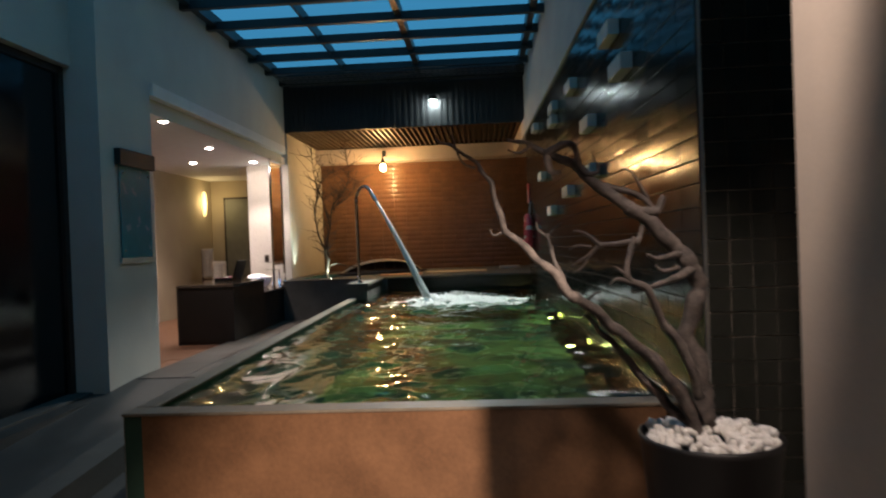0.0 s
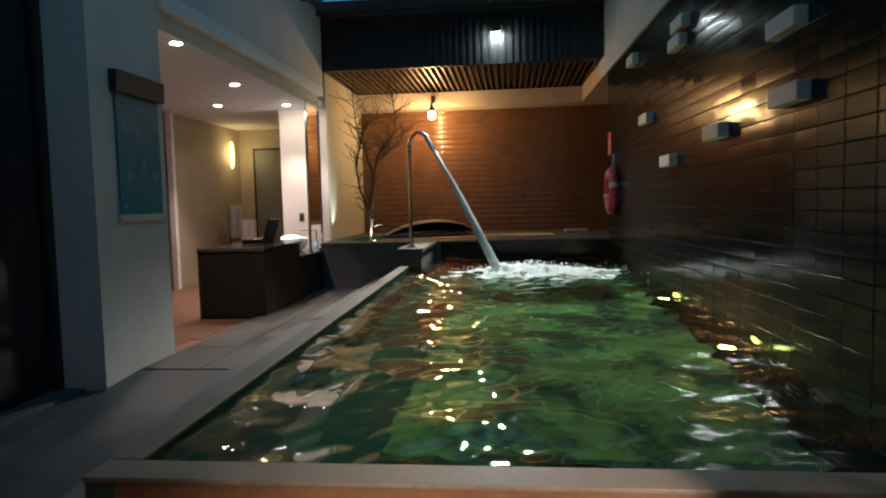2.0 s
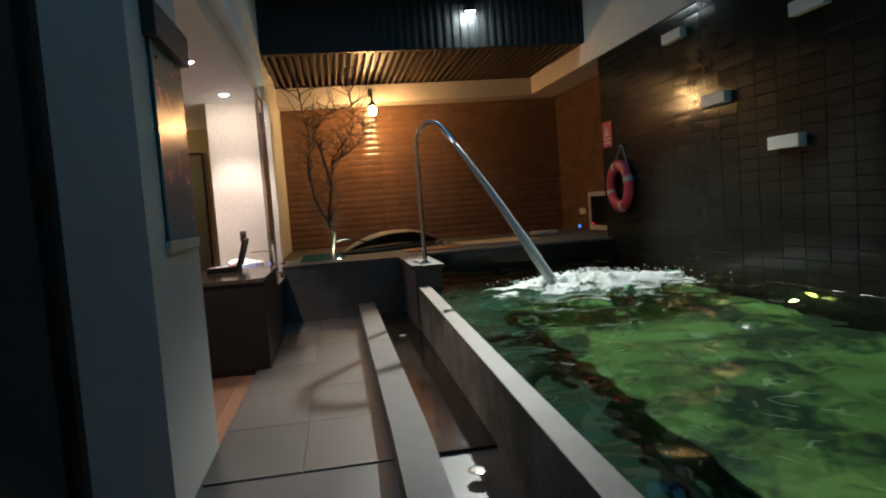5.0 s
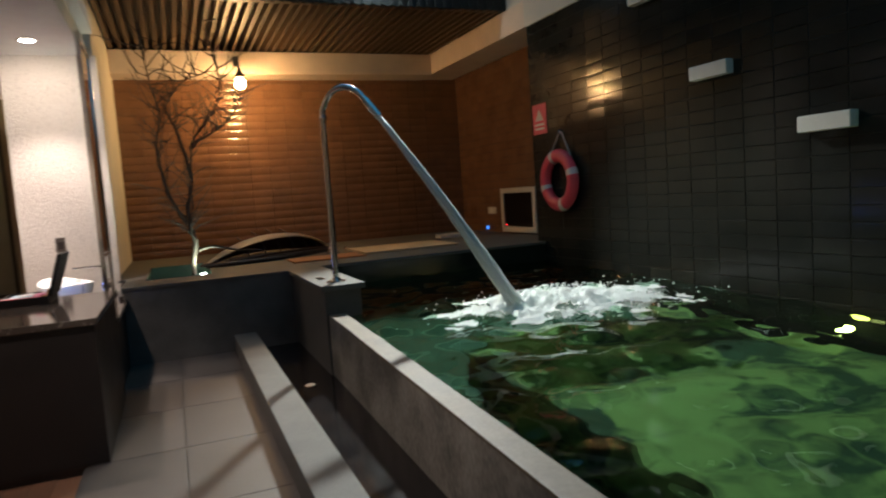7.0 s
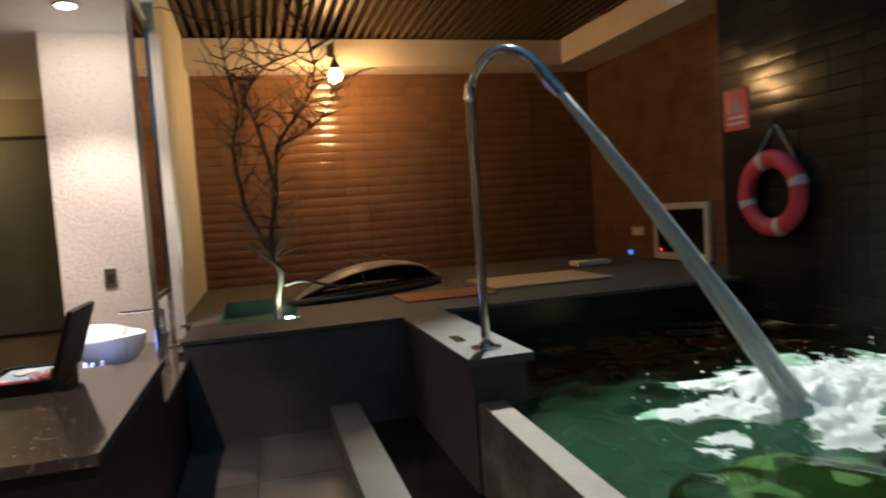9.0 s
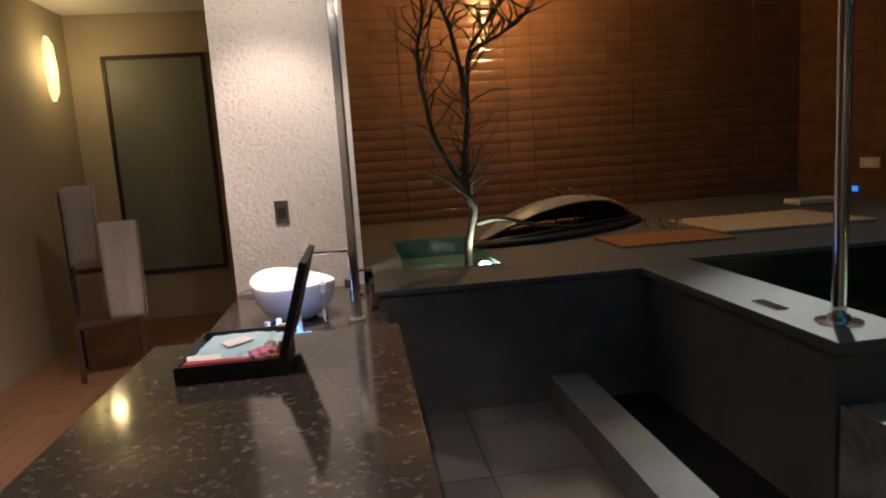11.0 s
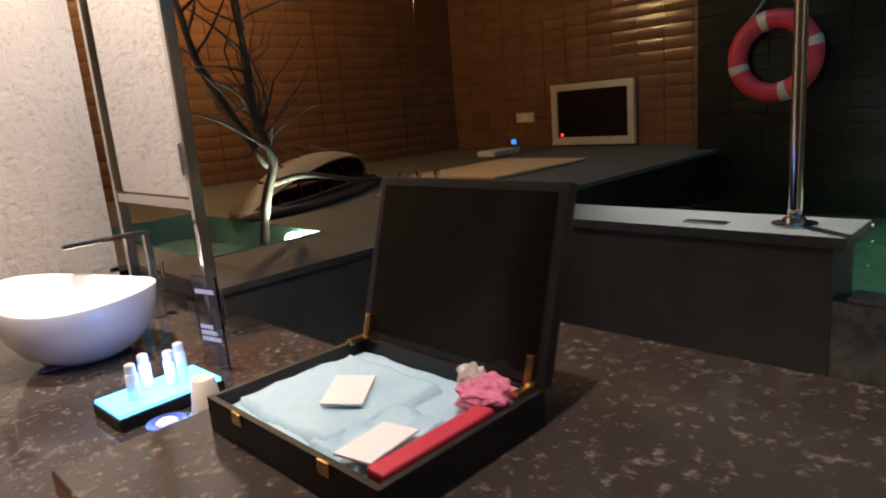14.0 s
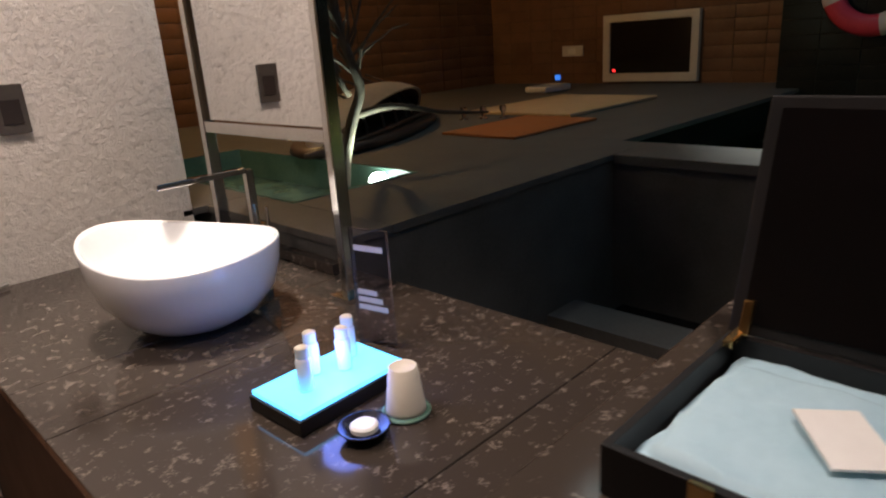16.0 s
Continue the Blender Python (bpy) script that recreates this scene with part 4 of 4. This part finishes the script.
tp = thing("platform_plate", "small bright steel plate on the spout platform", "plate", pose(-1.79, 9.6, DZ))
part("plate", box(-0.03, -0.09, 0.0, 0.03, 0.09, 0.006, 0.002), CHROME, tp)

# ---- bar counter ----
bar = thing("bar_counter", "black bar counter with a polished brown granite top", "counter")
part("top", box(-4.31, 8.03, 0.885, -3.41, 9.48, 0.925, 0.004), GRANITE, bar, "polished brown granite top")
part("body", box(-4.29, 8.06, 0.06, -3.43, 9.46, 0.885), BLACK, bar)
part("plinth", box(-4.27, 8.09, 0.0, -3.45, 9.45, 0.06), DARKFRAME, bar)
part("end_panel", box(-4.312, 8.05, 0.0, -4.291, 9.47, 0.884, 0.002), DARKFRAME, bar, "dark wooden end panel")
van = thing("vanity_counter", "lower dark granite vanity top with tiled joints", "counter")
for ya, yb, xe in ((9.483, 9.76, -3.42), (9.763, 10.397, -3.42), (10.40, 10.655, -3.42), (10.658, 11.498, DL - 0.003)):
    part("top", box(-4.37, ya, 0.672, xe, yb, 0.70, 0.002), GRANITE, van)
part("body", box(-4.35, 9.485, 0.0, -3.465, 11.498, 0.672), BLACK, van)
part("upstand", box(-3.50, 10.67, 0.701, DL - 0.003, 11.49, 0.735, 0.003), GRANITE, van)

# ---- mirror on steel posts ----
mir = thing("mirror_stand", "tall double-sided mirror in a steel frame", "mirror")
for py in (10.485, 11.16):
    part("post", box(-3.60, py - 0.014, 0.70, -3.56, py + 0.014, CH, 0.004), CHROME, mir)
    part("foot", box(-3.62, py - 0.04, 0.701, -3.54, py + 0.04, 0.715, 0.003), CHROME, mir)
part("mirror_glass", box(-3.585, 10.50, 1.165, -3.575, 11.145, 3.06), MIRROR, mir, "clear mirror glass")
part("bottom_rail", box(-3.597, 10.50, 1.125, -3.563, 11.145, 1.16, 0.003), CHROME, mir)
part("top_rail", box(-3.597, 10.50, 3.065, -3.563, 11.145, 3.09, 0.003), CHROME, mir)

# ---- basin and tap ----
bas = thing("wash_basin", "white oval vessel basin with a raised wavy rim", "basin", pose(-3.925, 10.70, 0.702, 0, 0, 130) @ Matrix.Diagonal((0.89, 0.89, 1.02, 1)))
bm = bmesh.new()
prof = [(0.46, 0.0), (0.53, 0.008), (0.72, 0.034), (0.89, 0.08), (0.975, 0.14), (1.0, 0.185), (0.985, 0.192), (0.955, 0.185), (0.90, 0.15), (0.74, 0.09), (0.5, 0.045), (0.1, 0.035)]
rings = []
for r, z in prof:
    row = []
    for k in range(48):
        a = 2 * math.pi * k / 48
        lift = 0.055 * math.cos(2 * a) * (z / 0.19) ** 2
        row.append(bm.verts.new((0.272 * r * math.cos(a), 0.255 * r * math.sin(a), z * 1.12 + lift * 0.30 + 0.022 * math.cos(a) * (z / 0.19))))
    rings.append(row)
for r0, r1 in zip(rings, rings[1:]):
    for k in range(48):
        bm.faces.new((r0[k], r0[(k + 1) % 48], r1[(k + 1) % 48], r1[k]))
bm.faces.new(rings[0][::-1])
bm.faces.new(rings[-1])
part("bowl", bm, PORCELAIN, bas, "", True)
part("waste", moved(lathe([(0.024, 0), (0.024, 0.004), (0.012, 0.008)], 18), pose(0, 0, 0.036)), CHROME, bas)
part("overflow", moved(lathe([(0.012, 0), (0.012, 0.004), (0.006, 0.005)], 14), pose(-0.218, 0.0, 0.13, 0, 65, 0)), GOLD, bas, "small brass overflow ring")
tap = thing("basin_tap", "tall square-section chrome basin tap", "tap", pose(-3.605, 10.90, 0.702))
part("body", box(-0.018, -0.018, 0.0, 0.018, 0.018, 0.13, 0.004), CHROME, tap)
part("block", box(-0.045, -0.026, 0.10, 0.03, 0.026, 0.155, 0.004), CHROME, tap)
part("riser", box(-0.012, -0.012, 0.155, 0.012, 0.012, 0.325, 0.003), CHROME, tap)
part("spout", box(-0.28, -0.013, 0.315, -0.012, 0.013, 0.332, 0.003), CHROME, tap, "long flat spout")
part("lever", tube([(0.02, -0.04, 0.155), (0.02, -0.045, 0.21)], 0.006, 8), CHROME, tap)
part("cable", tube(smooth_path([(-0.78, 0.56, 0.008), (-0.70, 0.58, 0.03), (-0.64, 0.55, 0.012), (-0.57, 0.57, 0.012)]), 0.007, 6), ROPE, tap, "loose grey cable")

# ---- lit tray with bottles, stand, cup, dish ----
TR = pose(-3.93, 10.105, 0.702, 0, 0, 2)
tray = thing("lit_tray", "black tray with a glowing blue acrylic top", "tray", TR)
part("base", box(-0.135, -0.082, 0.0, 0.135, 0.082, 0.030, 0.003), BLACK, tray)
part("lit_top", box(-0.13, -0.077, 0.030, 0.13, 0.077, 0.040, 0.002), TRAYGLOW, tray, "glowing blue acrylic top")
for k, (bx, by) in enumerate(((-0.065, -0.012), (-0.015, 0.032), (0.035, -0.005), (0.078, 0.03))):
    b_ = thing("toiletry_bottle", "small white toiletry bottle on the lit tray", "bottle", TR @ pose(bx, by, 0.041), "toiletry bottles")
    part("body", lathe([(0.014, 0), (0.0155, 0.003), (0.0155, 0.062), (0.012, 0.068)], 18), PORCELAIN, b_, "", True)
    part("cap", lathe([(0.0125, 0.0685), (0.013, 0.07), (0.013, 0.088), (0.009, 0.091)], 18), PAPERCUP, b_)
st = thing("acrylic_stand", "clear upright acrylic name stand", "stand", TR @ pose(0.205, 0.085, 0.0, 0, 0, -80))
part("sheet", box(-0.052, -0.004, 0.0, 0.052, 0.004, 0.275, 0.001), ACRYLIC, st)
part("heading_bar", box(-0.040, -0.0055, 0.225, 0.040, -0.0045, 0.238), BAND, st, "pale unreadable heading")
for k in range(3):
    part("pattern_bar", box(-0.040, -0.0055, 0.085 + 0.018 * k, 0.042 - 0.014 * k, -0.0045, 0.097 + 0.018 * k), BAND, st, "pale printed bar")
cup = thing("paper_cup", "white paper cup upside down on a coaster", "cup", pose(-3.885, 9.935, 0.702))
part("coaster", lathe([(0.046, 0), (0.047, 0.003), (0.045, 0.005)], 28), GREENGLASS, cup, "pale green coaster")
part("body", lathe([(0.038, 0.006), (0.0375, 0.012), (0.027, 0.094), (0.024, 0.096), (0.022, 0.092)], 28), PAPERCUP, cup, "", True)
dish = thing("soap_dish", "small dark glass dish holding a wrapped soap", "dish", pose(-3.985, 9.935, 0.702))
part("bowl", lathe([(0.025, 0), (0.044, 0.016), (0.048, 0.022), (0.044, 0.022), (0.026, 0.008)], 28), DARKGLASS, dish, "", True)
part("soap", moved(lathe([(0.020, 0), (0.025, 0.004), (0.025, 0.012), (0.020, 0.016)], 24), pose(0, 0, 0.010)), PAPER, dish, "round white wrapped soap")

# ---- open black presentation box on the bar ----
bx = thing("presentation_box", "open black box lined with pale blue satin", "box", pose(-3.95, 9.19, 0.926) @ Matrix.Diagonal((1, 0.965, 1, 1)))
part("bottom", box(-0.155, -0.213, 0.0, 0.155, 0.213, 0.010), BLACK, bx)
for a in ((-0.155, -0.213, 0.155, -0.203), (-0.155, 0.203, 0.155, 0.213), (-0.155, -0.203, -0.145, 0.203), (0.145, -0.203, 0.155, 0.203)):
    part("side", box(a[0], a[1], 0.0101, a[2], a[3], 0.056, 0.001), BLACK, bx)
LM = pose(0.152, 0, 0.058, 0, 17, 0)
lid = part("lid", moved(box(0.0, -0.213, 0.0, 0.022, 0.213, 0.298, 0.003), LM), BLACK, bx, "raised black lid")
part("lid_lining", moved(box(-0.002, -0.196, 0.016, 0.0, 0.196, 0.282), LM), SCREEN, lid)


def cloth(x0, y0, x1, y1, z, seed):
    """A folded satin sheet with soft creases and turned-down edges."""
    bm = bmesh.new()
    bmesh.ops.create_grid(bm, x_segments=30, y_segments=30, size=0.5)
    for v in bm.verts:
        p = v.co.copy()
        q = Vector((p.x * 4, p.y * 4, seed))
        edge_ = max(abs(p.x), abs(p.y)) > 0.48
        v.co = Vector((x0 + (x1 - x0) * (p.x + 0.5) + 0.006 * noise.noise(q * 1.7), y0 + (y1 - y0) * (p.y + 0.5) + 0.006 * noise.noise(q * 1.3),
                       z + 0.007 * noise.noise(q) + 0.003 * abs(noise.noise(q * 3)) - 0.014 * edge_))
    return bm


part("lining", cloth(-0.142, -0.20, 0.142, 0.20, 0.036, 1), LINING, bx, "pale blue satin lining", True)
part("folded_cloth", cloth(-0.125, -0.06, 0.10, 0.185, 0.047, 5), LINING, bx, "folded pale blue cloth", True)
part("folded_cloth", cloth(-0.135, -0.150, 0.02, -0.03, 0.046, 9), LINING, bx, "folded pale blue cloth", True)
part("card", moved(box(-0.045, -0.032, 0.0, 0.045, 0.032, 0.003), pose(-0.012, 0.035, 0.056, 3, -3, 38)), PAPER, bx, "white folded card")
part("card", moved(box(-0.05, -0.03, 0.0, 0.05, 0.03, 0.003), pose(-0.085, -0.125, 0.054, 0, 3, 12)), PAPER, bx, "white paper slip")
part("red_folder", moved(box(-0.10, -0.016, 0.0, 0.10, 0.016, 0.022, 0.004), pose(-0.035, -0.180, 0.037, 0, 0, 0)), RED, bx, "narrow red packet")
bm = bmesh.new()
bmesh.ops.create_icosphere(bm, subdivisions=4, radius=0.042)
for v in bm.verts:
    v.co *= 1 + 0.30 * noise.noise(v.co * 45) + 0.16 * noise.noise(v.co * 120)
    v.co.z *= 0.5
part("pink_packet", moved(bm, pose(0.098, -0.150, 0.058)), PINK, bx, "crinkled pink packet")
bm = bmesh.new()
bmesh.ops.create_icosphere(bm, subdivisions=3, radius=0.022)
for v in bm.verts:
    v.co *= 1 + 0.5 * noise.noise(v.co * 110)
part("foil_twist", moved(bm, pose(0.118, -0.105, 0.062)), BAND, bx, "clear crinkled wrapper")
for hy in (-0.196, 0.196):
    part("hinge", moved(box(-0.035, -0.006, 0.0, 0.012, 0.006, 0.010, 0.002), pose(0.142, hy, 0.056)), GOLD, bx, "brass hinge stay")
    part("hinge", moved(box(-0.012, -0.006, 0.0, -0.001, 0.006, 0.045, 0.002), LM @ pose(0, hy * 0.97, 0.0)), GOLD, bx, "brass hinge stay")
for hy in (-0.11, 0.11):
    part("clasp", box(-0.161, hy - 0.012, 0.040, -0.155, hy + 0.012, 0.060, 0.002), GOLD, bx, "brass clasp")

# ---- dressing room: sockets, far panel, stand-in for the wall glow, valet chair with towels ----
so = thing("wall_socket", "dark metal socket plate on the white wall", "socket", pose(-4.04, 11.498, 1.24))
part("plate", box(-0.045, -0.010, -0.075, 0.045, 0.0, 0.075, 0.003), OUTLETGREY, so)
part("socket", box(-0.028, -0.013, -0.045, 0.028, -0.010, 0.03, 0.002), DARKFRAME, so)
pn = thing("far_panel", "tall grey-green panel door in a dark frame", "door", pose(-5.49, 14.198, 0.04), kind="structure")
part("panel", box(-0.45, -0.02, 0.50, 0.48, 0.0, 2.66), PANEL, pn)
for a in ((-0.49, 0.46, -0.451, 2.70), (0.481, 0.46, 0.52, 2.70)):
    part("frame", box(a[0], -0.035, a[1], a[2], 0.0, a[3], 0.003), DARKFRAME, pn)
part("frame", box(-0.45, -0.035, 2.661, 0.48, 0.0, 2.70), DARKFRAME, pn)
part("frame", box(-0.45, -0.035, 0.46, 0.48, 0.0, 0.499), DARKFRAME, pn)
# Glowing body and bracket are added; the wall only shows a soft glow.
sc = thing("wall_glow_form", "added amber form standing in for soft light on the wall", "sconce", pose(-6.29, 13.75, 2.58))
part("shade", moved(lathe([(0.02, -0.30), (0.07, -0.22), (0.085, 0.0), (0.07, 0.22), (0.02, 0.30)], 20, sx=0.7), pose(0.0, 0, 0)), WALLGLOW, sc, "amber glowing form in place of the wall glow", True)
part("bracket", box(-0.01, -0.03, -0.06, 0.03, 0.03, 0.06, 0.004), STEELDARK, sc)

chair = thing("valet_chair", "dark wooden chair draped with white towels", "chair", pose(-5.57, 12.40, 0.0, 0, 0, 20))
part("seat", box(-0.24, -0.24, 0.42, 0.24, 0.24, 0.46, 0.008), CHAIRWOOD, chair)
for lx, ly, h in ((-0.22, -0.22, 0.42), (0.22, -0.22, 0.42), (-0.22, 0.22, 1.45), (0.22, 0.22, 1.15)):
    part("leg", box(lx - 0.02, ly - 0.02, 0.0, lx + 0.02, ly + 0.02, h, 0.004), CHAIRWOOD, chair)
part("rail", box(-0.20, 0.205, 1.08, 0.20, 0.235, 1.13, 0.004), CHAIRWOOD, chair)
part("rail", box(-0.20, 0.205, 0.78, 0.20, 0.235, 0.82, 0.004), CHAIRWOOD, chair)
part("arm", box(0.20, -0.22, 1.14, 0.24, 0.24, 1.17, 0.006), CHAIRWOOD, chair)


def towel(m, w, drop, seed, label):
    bm = bmesh.new()
    g = []
    for i in range(13):
        row = []
        for j in range(29):
            s = (j / 28) * (2 * drop + 0.08) - drop - 0.04
            y = 0.04 if s > 0.04 else (-0.04 if s < -0.04 else s)
            z = -max(0, abs(s) - 0.04) + 0.02 * (1 - min(1, abs(s) / 0.04) ** 2)
            u = (i / 12 - 0.5) * w * (1 - 0.12 * min(1, max(0, abs(s) - 0.04) / drop))
            f = 0.012 * math.sin(u * 40 + seed + abs(s) * 3) * min(1, abs(s) * 4)
            row.append(bm.verts.new((u, y * (1 + 0.4 * abs(s)) + f, z)))
        g.append(row)
    for i in range(12):
        for j in range(28):
            bm.faces.new((g[i][j], g[i + 1][j], g[i + 1][j + 1], g[i][j + 1]))
    bmesh.ops.solidify(bm, geom=bm.faces[:], thickness=0.014)
    ob = obj("hanging_towel", bm, CLOTH, None, "", True)
    ob.matrix_world = m
    return tagged(ob, label, "towel", "towels on the chair")


towel(pose(-5.74, 12.56, 1.47, 0, 0, 8), 0.24, 0.62, 0.3, "white towel hung long over the chair back")
towel(pose(-5.37, 12.28, 1.19, 0, 0, 12), 0.29, 0.74, 1.7, "white towelling cloth draped over the chair arm")

# ---- stone paving of the walkway, wood boards, nearest wall tiles ----
walkway = thing("walkway_paving", "pale stone slabs along the pool trough", "paving", kind="structure")
slab = box(-0.268, -0.44, -0.006, 0.268, 0.44, 0.008, 0.003)
me = bpy.data.meshes.new("paving_slab")
slab.to_mesh(me)
slab.free()
me.materials.append(WALKSTONE)
for k in range(6):
    for c in range(2):
        o = new("paving_slab", me)
        o.parent = walkway
        o.location = (-2.74 - 0.545 * c, 5.86 + 0.886 * k, 0.042)
boards = structure("wood_boards", box(-9, 6.32, 0.0005, -8.9, 6.4, 0.004), WOODFLOOR, "narrow wooden floor boards", "floor")
bd = box(-0.0625, -0.86, 0.0, 0.0625, 0.86, 0.006, 0.001)
mb = bpy.data.meshes.new("board")
bd.to_mesh(mb)
bd.free()
mb.materials.append(WOODFLOOR)
for i in range(20):
    for j in range(5):
        o = new("board", mb)
        o.parent = boards
        o.location = (-6.2 + i * 0.1275, 7.2 + j * 1.73 + (0.5 if i % 2 else 0), 0.001)

ret = structure("wall_return", box(wall_x(1.65) + 0.001, 1.60, -0.3, 2.3, 1.648, 5.0), GROUT, "tiled return face beside the column", "wall")
tb = box(-0.052, -0.006, -0.056, 0.052, 0.0, 0.056, 0.002)
mt = bpy.data.meshes.new("tile")
tb.to_mesh(mt)
tb.free()
mt.materials.append(GREYTILE)
rng = random.Random(3)
for i in range(7):
    for j in range(30):
        o = new("tile", mt)
        o.parent = ret
        o.location = (wall_x(1.65) + 0.054 + i * 0.107, 1.60, -0.18 + j * TH)
        o.rotation_euler = (rng.gauss(0, 0.01), 0, rng.gauss(0, 0.01))
